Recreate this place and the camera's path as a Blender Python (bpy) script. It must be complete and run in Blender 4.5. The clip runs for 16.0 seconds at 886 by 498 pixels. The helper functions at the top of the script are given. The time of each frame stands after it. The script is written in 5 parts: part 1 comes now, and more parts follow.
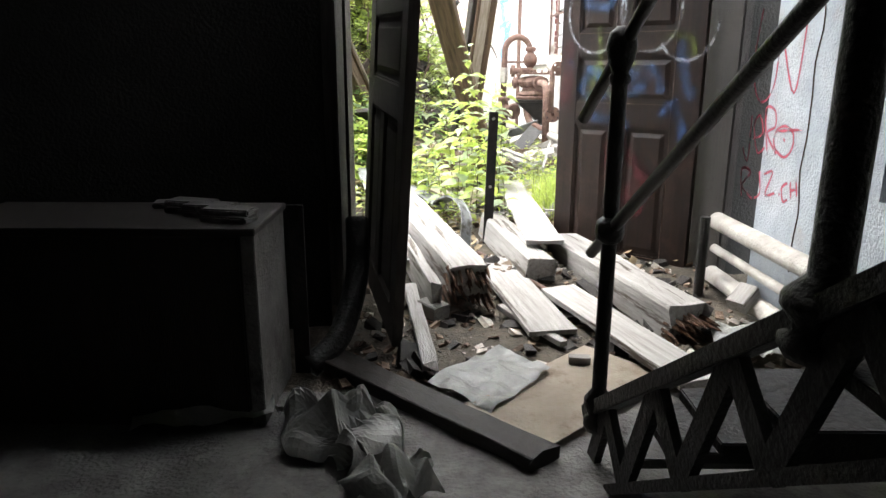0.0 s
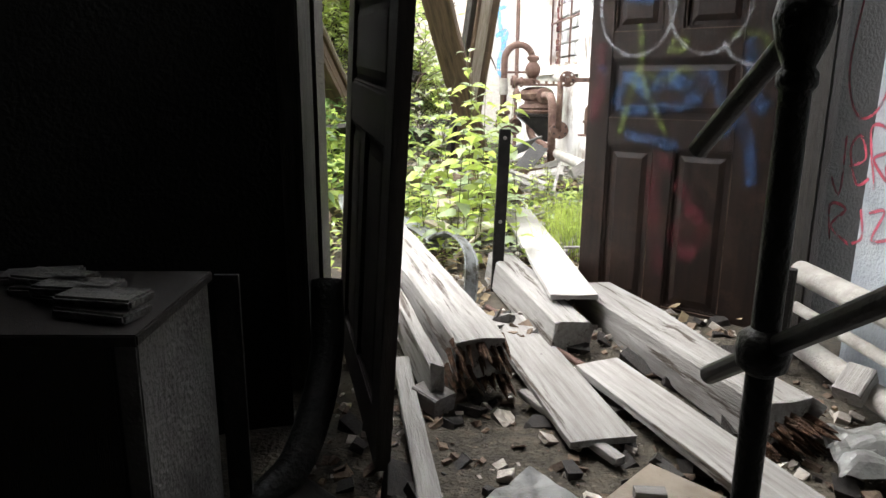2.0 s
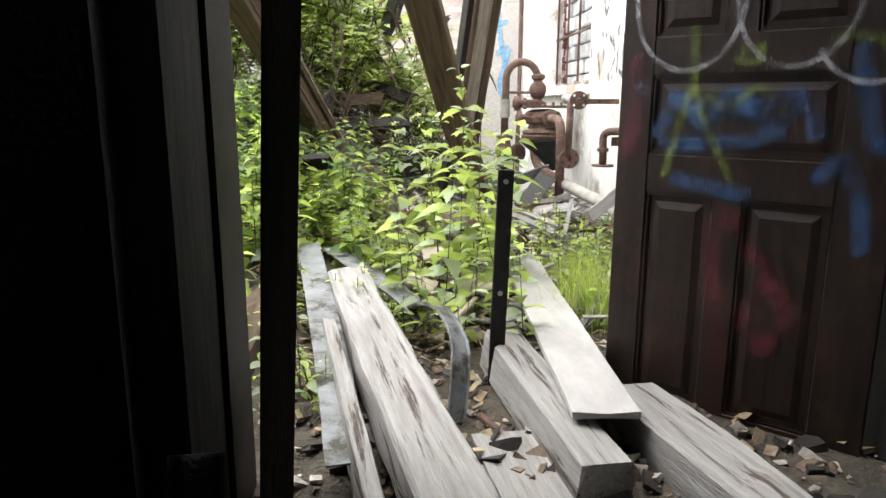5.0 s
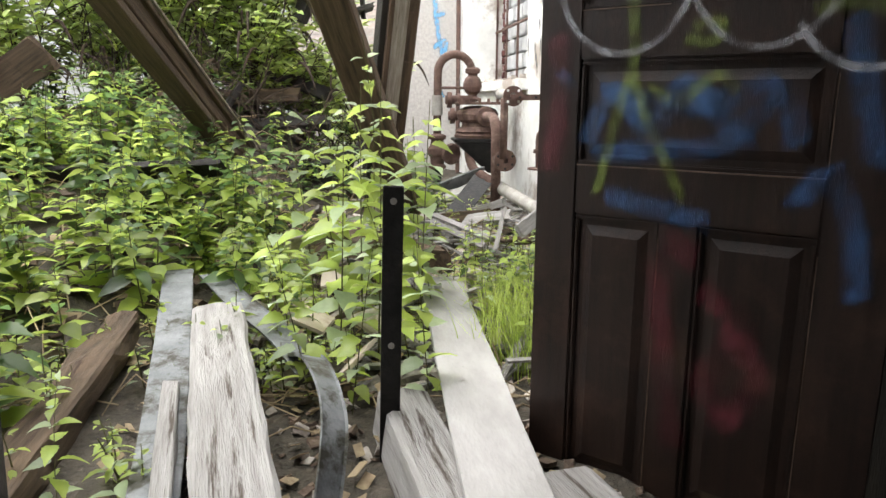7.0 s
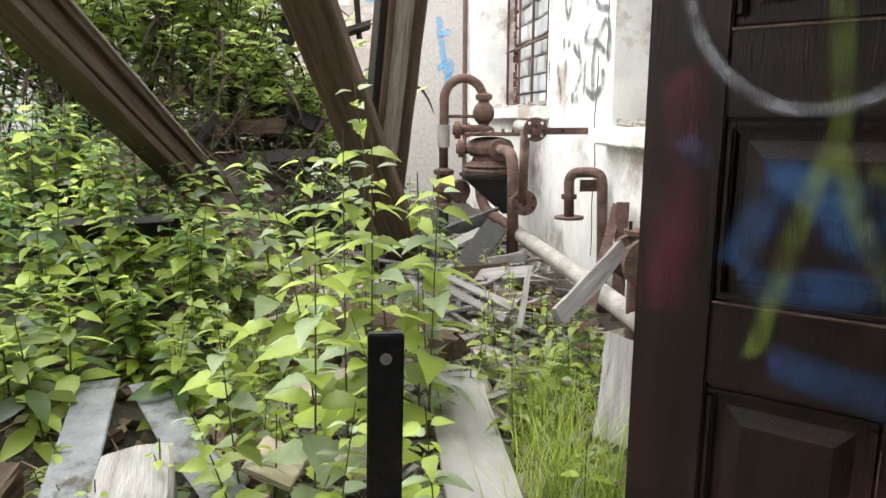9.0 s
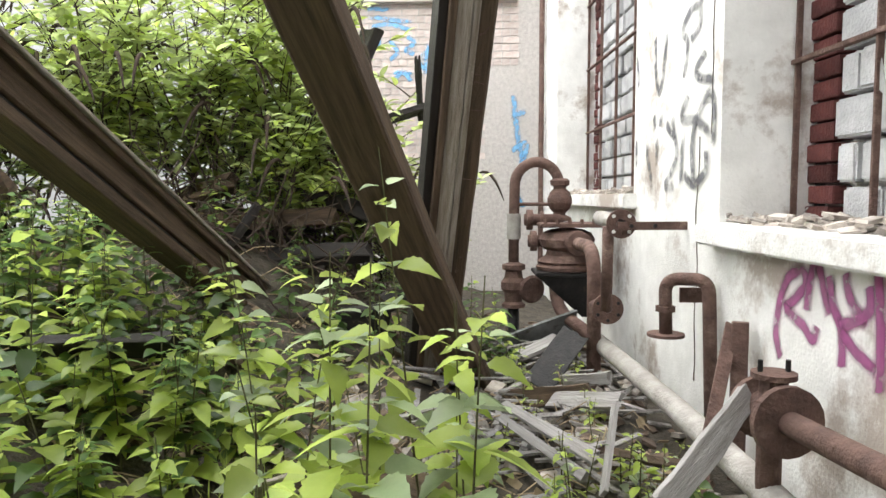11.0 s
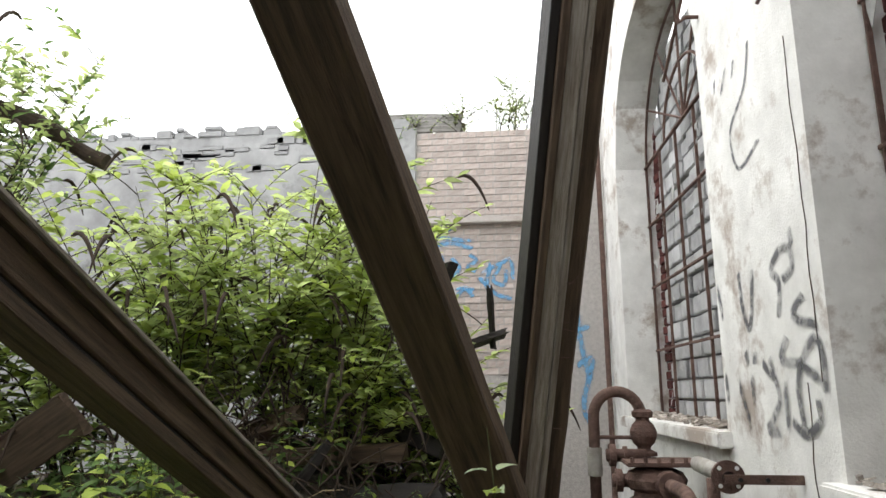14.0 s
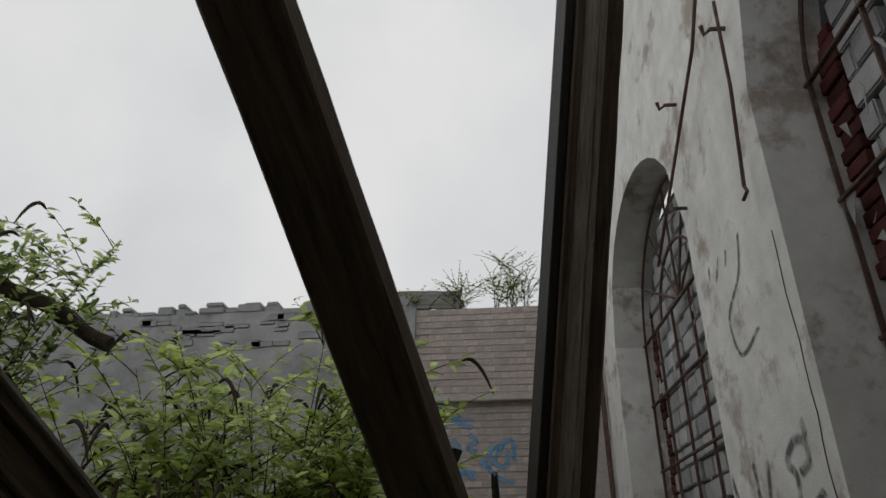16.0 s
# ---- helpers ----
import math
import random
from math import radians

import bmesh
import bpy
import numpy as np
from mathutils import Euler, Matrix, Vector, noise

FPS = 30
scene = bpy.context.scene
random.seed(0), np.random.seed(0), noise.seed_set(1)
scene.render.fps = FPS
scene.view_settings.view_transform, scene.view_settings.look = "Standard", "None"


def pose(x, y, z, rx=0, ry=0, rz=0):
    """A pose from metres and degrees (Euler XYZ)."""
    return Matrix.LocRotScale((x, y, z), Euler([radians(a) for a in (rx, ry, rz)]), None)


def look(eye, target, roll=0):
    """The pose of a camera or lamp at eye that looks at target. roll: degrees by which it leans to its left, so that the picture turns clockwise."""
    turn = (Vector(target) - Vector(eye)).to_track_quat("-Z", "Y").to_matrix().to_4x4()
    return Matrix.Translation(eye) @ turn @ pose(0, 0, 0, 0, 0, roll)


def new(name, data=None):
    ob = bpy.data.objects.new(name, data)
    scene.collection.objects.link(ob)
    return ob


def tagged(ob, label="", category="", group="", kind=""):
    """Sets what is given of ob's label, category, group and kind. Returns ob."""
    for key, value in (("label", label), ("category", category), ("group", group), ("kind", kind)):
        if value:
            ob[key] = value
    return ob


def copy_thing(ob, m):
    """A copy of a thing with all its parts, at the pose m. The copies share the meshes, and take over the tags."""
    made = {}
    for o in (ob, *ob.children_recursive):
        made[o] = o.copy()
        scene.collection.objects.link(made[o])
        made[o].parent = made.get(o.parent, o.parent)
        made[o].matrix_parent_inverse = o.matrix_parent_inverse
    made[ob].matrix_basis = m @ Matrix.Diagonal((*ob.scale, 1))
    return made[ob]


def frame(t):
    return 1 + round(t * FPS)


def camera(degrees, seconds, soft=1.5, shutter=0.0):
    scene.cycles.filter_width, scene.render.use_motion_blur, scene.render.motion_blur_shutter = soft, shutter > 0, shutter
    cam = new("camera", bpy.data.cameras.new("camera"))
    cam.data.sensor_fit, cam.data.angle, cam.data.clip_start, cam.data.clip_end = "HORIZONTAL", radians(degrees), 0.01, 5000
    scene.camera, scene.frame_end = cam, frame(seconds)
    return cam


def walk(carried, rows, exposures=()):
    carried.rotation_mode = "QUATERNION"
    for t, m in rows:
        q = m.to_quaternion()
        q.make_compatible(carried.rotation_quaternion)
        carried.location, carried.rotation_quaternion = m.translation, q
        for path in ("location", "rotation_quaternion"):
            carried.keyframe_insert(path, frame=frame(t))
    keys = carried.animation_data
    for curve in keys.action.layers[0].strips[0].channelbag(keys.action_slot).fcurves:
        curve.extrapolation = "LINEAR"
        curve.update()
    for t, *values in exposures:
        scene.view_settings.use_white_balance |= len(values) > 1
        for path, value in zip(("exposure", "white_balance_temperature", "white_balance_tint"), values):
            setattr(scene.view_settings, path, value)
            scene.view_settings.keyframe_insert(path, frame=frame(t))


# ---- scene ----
cam = camera(66.1, 16.0)
METRES, EYE, TILT, LEAN, TURN = 5.5, 1.375, -14.7, -0.2, 0.0
ROWS = [
    (0.0, 0.0, 0.0, 0.0, 0.0, 0.0, -0.0),
    (0.5, -0.0063, 0.0365, 0.0084, -0.2, 0.41, 0.01),
    (1.0, -0.0078, 0.1089, 0.0212, -0.23, 0.72, -0.02),
    (1.5, -0.0108, 0.1414, 0.036, -0.67, 0.89, 0.03),
    (2.0, -0.0102, 0.1852, 0.0419, -0.88, 1.06, 0.06),
    (2.5, 0.0006, 0.232, 0.0544, -0.83, 1.36, 0.14),
    (3.0, 0.0027, 0.2719, 0.0649, -0.78, 1.73, 0.12),
    (5.5, 0.02, 0.4227, 0.1088, -0.59, 2.71, 0.18),
    (6.0, 0.0459, 0.4735, 0.1231, -0.56, 2.66, 0.28),
    (6.5, 0.0609, 0.4898, 0.1323, -2.73, 2.76, 0.81),
    (7.0, 0.0652, 0.5061, 0.1288, -4.46, 2.39, 1.18),
    (7.5, 0.0609, 0.5739, 0.1466, -5.77, 2.13, 1.55),
    (8.0, 0.0538, 0.6126, 0.1705, -5.83, 2.52, 1.65),
    (10.5, 0.1019, 0.7873, 0.234, 0.61, 8.0, 0.2),
    (11.0, 0.0987, 0.8201, 0.2507, 2.29, 10.31, -0.21),
    (11.5, 0.0941, 0.8351, 0.259, 4.97, 12.1, -0.85),
    (12.0, 0.0873, 0.8376, 0.2728, 6.48, 14.81, -1.34),
    (12.5, 0.0745, 0.8402, 0.2796, 6.91, 16.84, -1.42),
    (13.0, 0.0651, 0.8375, 0.2897, 6.98, 18.91, -1.5),
    (13.5, 0.0631, 0.8314, 0.2986, 6.69, 22.9, -1.4),
    (14.0, 0.0601, 0.8243, 0.3055, 6.13, 26.59, -1.24),
    (14.5, 0.0582, 0.8185, 0.3129, 5.69, 30.32, -1.11),
    (15.0, 0.0559, 0.8125, 0.3194, 5.71, 35.42, -1.07),
    (15.5, 0.0533, 0.8093, 0.3203, 5.7, 39.6, -1.04),
    (16.0, 0.0486, 0.8073, 0.3179, 5.7, 40.79, -1.05),
]
walk(cam, [(t, pose(0, 0, EYE, TILT, LEAN, TURN) @ pose(METRES * x, METRES * y, METRES * z, 90 + pitch, roll, yaw)) for t, x, y, z, yaw, pitch, roll in ROWS],
     [(0.0, 1.9), (1.0, 1.65), (3.0, 1.25), (6.0, 0.75), (8.0, 0.6), (10.5, 0.45), (13.0, -0.05), (14.0, -0.6), (14.5, -1.2), (15.0, -2.05), (15.5, -2.6), (16.0, -2.72)])

# ---- light: an overcast sky and a wide soft sun ----
world = bpy.data.worlds.new("overcast")
scene.world = world
world.use_nodes = True
wn, wl = world.node_tree.nodes, world.node_tree.links
sky = wn.new("ShaderNodeTexSky")
sky.sky_type, sky.sun_disc = "NISHITA", False
sky.sun_elevation, sky.sun_rotation = radians(61), radians(-40)
sky.dust_density, sky.air_density = 6.0, 1.0
cloud = wn.new("ShaderNodeTexNoise")
cloud.inputs["Scale"].default_value, cloud.inputs["Detail"].default_value = 2.2, 5
cramp = wn.new("ShaderNodeValToRGB")
cramp.color_ramp.elements[0].position, cramp.color_ramp.elements[0].color = 0.36, (27.0, 27.8, 28.6, 1)
cramp.color_ramp.elements[1].position, cramp.color_ramp.elements[1].color = 0.65, (34.0, 34.0, 34.0, 1)
wmix = wn.new("ShaderNodeMix")
wmix.data_type = "RGBA"
wmix.inputs[0].default_value = 0.94
wl.new(cloud.outputs["Fac"], cramp.inputs[0])
wl.new(sky.outputs[0], wmix.inputs[6])
wl.new(cramp.outputs[0], wmix.inputs[7])
wl.new(wmix.outputs[2], wn["Background"].inputs[0])
wn["Background"].inputs[1].default_value = 0.15
# an overcast dome: the cloud layer carries most of the light
sun = new("sun", bpy.data.lights.new("sun", "SUN"))
sun.data.energy, sun.data.angle, sun.data.color = 1.6, radians(30), (1.0, 0.97, 0.92)
sun.matrix_world = look((-6, 15, 17), (0, 8, 0))


# ---- materials ----
def mat(name, base, dark, scale=6.0, rough=0.8, metal=0.0, bump=0.3, stretch=(1, 1, 1), spots=None, spot_scale=2.0, spot_at=(0.55, 0.7), vary=0.0, fine=60.0, spec=0.3, grainspots=False):
    """Two-scale noise between two colours, optional patches of a third, and fine relief."""
    m = bpy.data.materials.new(name)
    m.use_nodes = True
    n, l = m.node_tree.nodes, m.node_tree.links
    b = n["Principled BSDF"]
    co = n.new("ShaderNodeTexCoord")
    mp = n.new("ShaderNodeMapping")
    mp.inputs["Scale"].default_value = stretch
    l.new(co.outputs["Object"], mp.inputs[0])
    a = n.new("ShaderNodeTexNoise")
    a.inputs["Scale"].default_value, a.inputs["Detail"].default_value, a.inputs["Roughness"].default_value = scale, 8, 0.65
    l.new(mp.outputs[0], a.inputs[0])
    r = n.new("ShaderNodeValToRGB")
    r.color_ramp.elements[0].position, r.color_ramp.elements[0].color = 0.32, (*dark, 1)
    r.color_ramp.elements[1].position, r.color_ramp.elements[1].color = 0.66, (*base, 1)
    l.new(a.outputs["Fac"], r.inputs[0])
    out = r.outputs[0]
    if spots:
        p = n.new("ShaderNodeTexNoise")
        p.inputs["Scale"].default_value, p.inputs["Detail"].default_value, p.inputs["Roughness"].default_value = spot_scale, 9, 0.7
        l.new((mp if grainspots else co).outputs["Object" if not grainspots else 0], p.inputs[0])
        pr = n.new("ShaderNodeMapRange")
        pr.inputs["From Min"].default_value, pr.inputs["From Max"].default_value = spot_at
        l.new(p.outputs["Fac"], pr.inputs[0])
        x = n.new("ShaderNodeMix")
        x.data_type = "RGBA"
        l.new(pr.outputs[0], x.inputs[0])
        l.new(out, x.inputs[6])
        x.inputs[7].default_value = (*spots, 1)
        out = x.outputs[2]
    if vary:
        o = n.new("ShaderNodeObjectInfo")
        g = n.new("ShaderNodeNewGeometry")
        s = n.new("ShaderNodeMath")
        l.new(o.outputs["Random"], s.inputs[0])
        l.new(g.outputs["Random Per Island"], s.inputs[1])
        fr = n.new("ShaderNodeMath")
        fr.operation = "FRACT"
        l.new(s.outputs[0], fr.inputs[0])
        v = n.new("ShaderNodeMapRange")
        v.inputs["To Min"].default_value, v.inputs["To Max"].default_value = 1 - vary, 1 + vary
        l.new(fr.outputs[0], v.inputs[0])
        h = n.new("ShaderNodeHueSaturation")
        l.new(v.outputs[0], h.inputs["Value"])
        l.new(out, h.inputs["Color"])
        out = h.outputs[0]
    l.new(out, b.inputs["Base Color"])
    f = n.new("ShaderNodeTexNoise")
    f.inputs["Scale"].default_value, f.inputs["Detail"].default_value = fine, 6
    l.new(mp.outputs[0], f.inputs[0])
    ad = n.new("ShaderNodeMath")
    l.new(f.outputs["Fac"], ad.inputs[0])
    l.new(a.outputs["Fac"], ad.inputs[1])
    bp = n.new("ShaderNodeBump")
    bp.inputs["Strength"].default_value, bp.inputs["Distance"].default_value = bump, 0.02
    l.new(ad.outputs[0], bp.inputs["Height"])
    l.new(bp.outputs[0], b.inputs["Normal"])
    rr = n.new("ShaderNodeMapRange")
    rr.inputs["To Min"].default_value, rr.inputs["To Max"].default_value = max(rough - 0.15, 0.05), min(rough + 0.15, 1)
    l.new(a.outputs["Fac"], rr.inputs[0])
    l.new(rr.outputs[0], b.inputs["Roughness"])
    b.inputs["Metallic"].default_value = metal
    b.inputs["Specular IOR Level"].default_value = spec
    return m


def leafmat(name, base, dark):
    m = mat(name, base, dark, 3.0, 0.42, 0, 0.15, vary=0.5, fine=40, spec=0.55)
    n, l = m.node_tree.nodes, m.node_tree.links
    b = n["Principled BSDF"]
    t = n.new("ShaderNodeBsdfTranslucent")
    col = b.inputs["Base Color"].links[0].from_socket
    g = n.new("ShaderNodeGamma")
    g.inputs[1].default_value = 0.75
    l.new(col, g.inputs[0])
    l.new(g.outputs[0], t.inputs[0])
    mx = n.new("ShaderNodeMixShader")
    mx.inputs[0].default_value = 0.56
    l.new(b.outputs[0], mx.inputs[1])
    l.new(t.outputs[0], mx.inputs[2])
    l.new(mx.outputs[0], n["Material Output"].inputs[0])
    return m


PLASTER = mat("old_white_plaster", (0.82, 0.81, 0.78), (0.62, 0.61, 0.58), 3.0, 0.9, 0, 0.22, spots=(0.4, 0.345, 0.3), spot_scale=1.3, spot_at=(0.53, 0.62))
REVEAL = mat("grey_reveal_plaster", (0.42, 0.42, 0.39), (0.31, 0.32, 0.29), 2.0, 0.92, 0, 0.3, spots=(0.30, 0.33, 0.25), spot_scale=1.2)
# Plaster near black: the unlit hall's darkness is in the base colour.
INNER = mat("unlit_inner_plaster", (0.02, 0.019, 0.018), (0.008, 0.008, 0.008), 2.0, 0.95, 0, 0.4)
INWHITE = mat("whitewashed_inner_wall", (0.44, 0.47, 0.5), (0.26, 0.29, 0.32), 2.5, 0.9, 0, 0.4, spots=(0.33, 0.31, 0.29), spot_scale=2.2)
BACKWALL = mat("mossy_cement_render", (0.46, 0.46, 0.46), (0.26, 0.26, 0.26), 1.4, 0.95, 0, 0.6, spots=(0.14, 0.14, 0.13), spot_scale=1.8, spot_at=(0.55, 0.75))
BRICK = mat("pale_worn_brick", (0.56, 0.47, 0.43), (0.38, 0.29, 0.25), 5.0, 0.95, 0, 0.5, spots=(0.62, 0.6, 0.57), spot_scale=0.9, spot_at=(0.42, 0.6), vary=0.14)
REDBRICK = mat("dark_red_brick", (0.12, 0.038, 0.033), (0.06, 0.02, 0.02), 8.0, 0.9, 0, 0.5, vary=0.3)
GREYBRICK = mat("grey_painted_blocks", (0.5, 0.5, 0.5), (0.33, 0.33, 0.33), 5.0, 0.9, 0, 0.5, vary=0.2)
MORTAR = mat("lime_mortar", (0.52, 0.49, 0.46), (0.38, 0.35, 0.33), 20.0, 0.98, 0, 0.6)
SOIL = mat("dark_littered_soil", (0.10, 0.085, 0.065), (0.03, 0.025, 0.02), 9.0, 0.97, 0, 0.9, spots=(0.14, 0.12, 0.09), spot_scale=14, spot_at=(0.58, 0.66))
CONCRETE = mat("dusty_concrete_floor", (0.17, 0.163, 0.156), (0.065, 0.062, 0.06), 5.0, 0.9, 0, 0.5, spots=(0.06, 0.055, 0.05), spot_scale=6)
DOORWOOD = mat("dark_brown_varnished_wood", (0.024, 0.0125, 0.0085), (0.009, 0.005, 0.004), 5.0, 0.5, 0, 0.25, stretch=(6, 6, 0.5), spots=(0.045, 0.022, 0.014), spot_scale=4, spot_at=(0.5, 0.7), spec=0.3)
WORNHIGHLIGHT = mat("worn_highlight_wood", (0.17, 0.115, 0.085), (0.06, 0.036, 0.026), 9.0, 0.6, 0, 0.3, stretch=(3, 3, 1))
OLDDOOR = mat("worn_grey_brown_door_wood", (0.06, 0.049, 0.045), (0.024, 0.019, 0.017), 5.0, 0.7, 0, 0.3, stretch=(5, 5, 0.6), spots=(0.03, 0.022, 0.02), spot_scale=3, spot_at=(0.55, 0.7))
# Lighter post wood: the daylight on the left post is in the colour.
JAMBWOOD = mat("lit_grey_worn_post", (0.13, 0.124, 0.118), (0.05, 0.047, 0.044), 5.0, 0.8, 0, 0.4, stretch=(8, 8, 0.6))
# Dark wood; for cabinet and right door post its near-black also carries shade.
BLACKWOOD = mat("dark_and_shaded_wood", (0.032, 0.026, 0.023), (0.011, 0.01, 0.009), 5.0, 0.6, 0, 0.4, stretch=(6, 6, 0.5))
GREYWOOD = mat("bleached_grey_plank", (0.35, 0.335, 0.32), (0.2, 0.187, 0.176), 4.0, 0.9, 0, 0.6, stretch=(9, 9, 0.6), spots=(0.07, 0.055, 0.045), spot_scale=1.6, spot_at=(0.57, 0.64), vary=0.2, fine=25, grainspots=True)
BEAMWOOD = mat("brown_roof_timber", (0.145, 0.1, 0.066), (0.05, 0.035, 0.024), 5.0, 0.85, 0, 0.5, stretch=(7, 7, 0.5), spots=(0.05, 0.03, 0.02), spot_scale=1.8, spot_at=(0.57, 0.66), vary=0.1, grainspots=True)
WHITEBOARD = mat("smooth_whitish_board", (0.4, 0.385, 0.37), (0.28, 0.268, 0.255), 3.0, 0.85, 0, 0.25, stretch=(2, 2, 0.7), spots=(0.16, 0.14, 0.12), spot_scale=9, spot_at=(0.63, 0.7), fine=30)
PALEWOOD = mat("flaking_pale_paint_wood", (0.45, 0.41, 0.36), (0.2, 0.16, 0.12), 6.0, 0.85, 0, 0.6, stretch=(8, 8, 0.6))
ROT = mat("rotten_wood", (0.09, 0.045, 0.025), (0.02, 0.012, 0.008), 20.0, 0.97, 0, 1.0)
RUST = mat("brown_rusty_iron", (0.17, 0.105, 0.085), (0.075, 0.045, 0.038), 12.0, 0.8, 0.25, 0.5, spots=(0.28, 0.2, 0.16), spot_scale=7, spot_at=(0.55, 0.75))
IRON = mat("black_painted_iron", (0.03, 0.028, 0.027), (0.012, 0.012, 0.012), 12.0, 0.5, 0.4, 0.4, spots=(0.07, 0.05, 0.04), spot_scale=12, spot_at=(0.6, 0.75))
LAGGED = mat("dusty_grey_pipe", (0.4, 0.38, 0.35), (0.24, 0.22, 0.2), 8.0, 0.85, 0, 0.4)
ZINC = mat("grey_zinc_sheet", (0.22, 0.228, 0.23), (0.12, 0.125, 0.13), 9.0, 0.7, 0.0, 0.3, spots=(0.05, 0.047, 0.035), spot_scale=5, spot_at=(0.5, 0.6))
RUBBLE = mat("broken_plaster_rubble", (0.5, 0.46, 0.41), (0.25, 0.21, 0.18), 12.0, 0.95, 0, 0.6, vary=0.4)
SHARDS = mat("brown_rubble", (0.2, 0.15, 0.11), (0.09, 0.06, 0.045), 12.0, 0.95, 0, 0.6, vary=0.45)
PLASTIC = mat("dirty_clear_plastic", (0.42, 0.42, 0.4), (0.24, 0.24, 0.23), 6.0, 0.35, 0, 0.2, spec=0.6)
CARDBOARD = mat("damp_cardboard", (0.46, 0.4, 0.33), (0.33, 0.28, 0.22), 4.0, 0.9, 0, 0.2, spots=(0.22, 0.17, 0.12), spot_scale=5)
LEAF = leafmat("bright_green_leaf", (0.41, 0.5, 0.085), (0.23, 0.32, 0.05))
# Darker copy of the leaf green, mixed in where herbs stand in shade.
LEAFDARK = leafmat("dark_and_shaded_leaf", (0.10, 0.17, 0.04), (0.05, 0.10, 0.025))
LEAFPALE = leafmat("pale_underside_leaf", (0.42, 0.5, 0.28), (0.2, 0.27, 0.15))
LEAFBLUE = leafmat("willowy_green_leaf", (0.51, 0.6, 0.21), (0.32, 0.42, 0.12))
STEM = mat("green_brown_stem", (0.12, 0.12, 0.05), (0.05, 0.045, 0.025), 20.0, 0.8)
TWIG = mat("dark_brown_twig", (0.06, 0.04, 0.028), (0.025, 0.018, 0.013), 20.0, 0.9)
DRY = mat("dry_straw", (0.4, 0.32, 0.2), (0.22, 0.16, 0.1), 15.0, 0.9, vary=0.3)


# ---- helpers of this scene ----
def part(name, bm, material, parent=None, label="", smooth=False):
    me = bpy.data.meshes.new(name)
    if smooth:
        for f in bm.faces:
            f.smooth = True
    bm.to_mesh(me)
    bm.free()
    me.materials.append(material)
    ob = new(name, me)
    if parent is not None:
        ob.parent = parent
    if label:
        ob["label"] = label
    return ob


def thing(name, label, category, group="", kind="", at=(0, 0, 0)):
    ob = new(name)
    ob.location = at
    return tagged(ob, label, category, group, kind)


def cuboid(bm, lo, hi, m=None, bevel=0.0):
    """A box between two corners, moved by m."""
    vs = [bm.verts.new((x, y, z)) for x in (lo[0], hi[0]) for y in (lo[1], hi[1]) for z in (lo[2], hi[2])]
    fs = [bm.faces.new([vs[i] for i in q]) for q in ((0, 1, 3, 2), (4, 6, 7, 5), (0, 4, 5, 1), (2, 3, 7, 6), (0, 2, 6, 4), (1, 5, 7, 3))]
    if bevel:
        es = list({e for f in fs for e in f.edges})
        res = bmesh.ops.bevel(bm, geom=es, offset=bevel, segments=2, affect="EDGES")
        vs = list({v for f in res["faces"] for v in f.verts} | {v for v in vs if v.is_valid})
    if m is not None:
        for v in vs:
            v.co = m @ v.co
    return bm


def box(lo, hi, m=None, bevel=0.0):
    return cuboid(bmesh.new(), lo, hi, m, bevel)


def along(p0, p1, roll=0.0):
    """A pose at p0 whose z axis runs to p1."""
    d = Vector(p1) - Vector(p0)
    return Matrix.Translation(p0) @ d.to_track_quat("Z", "Y").to_matrix().to_4x4() @ pose(0, 0, 0, 0, 0, roll), d.length


def timber(w, h, length, seed=0, rag=(0.0, 0.0), wobble=0.006, cuts=14):
    """A worn timber along z: rings of eight points with nicked arrises and ragged ends."""
    rnd = random.Random(seed)
    bm = bmesh.new()
    rings = []
    c = min(w, h) * 0.08
    prof = [(-w / 2 + c, -h / 2), (0, -h / 2), (w / 2 - c, -h / 2), (w / 2, -h / 2 + c), (w / 2, 0), (w / 2, h / 2 - c), (w / 2 - c, h / 2), (0, h / 2), (-w / 2 + c, h / 2), (-w / 2, h / 2 - c), (-w / 2, 0), (-w / 2, -h / 2 + c)]
    for i in range(cuts + 1):
        s = i / cuts
        ring = []
        for j, (x, y) in enumerate(prof):
            k = noise.noise((x * 9 + seed * 3.1, y * 9, s * length * 4)) * wobble * 2 + rnd.uniform(-wobble, wobble) * 0.4
            z = s * length
            if i == 0:
                z += rnd.uniform(0, rag[0])
            if i == cuts:
                z -= rnd.uniform(0, rag[1])
            f = 1 + k / max(abs(x) + abs(y), 0.02)
            ring.append(bm.verts.new((x * f, y * f, z)))
        rings.append(ring)
    for a, b in zip(rings, rings[1:]):
        for j in range(12):
            bm.faces.new((a[j], a[(j + 1) % 12], b[(j + 1) % 12], b[j]))
    bm.faces.new(rings[0][::-1])
    bm.faces.new(rings[-1])
    return bm


def put_timber(name, p0, p1, w, h, material, label, category="timber", roll=0.0, seed=0, rag=(0.02, 0.02), wobble=0.006, group=""):
    m, length = along(p0, p1, roll)
    ob = part(name, timber(w, h, length, seed, rag, wobble), material)
    ob.matrix_world = m
    return tagged(ob, label, category, group)


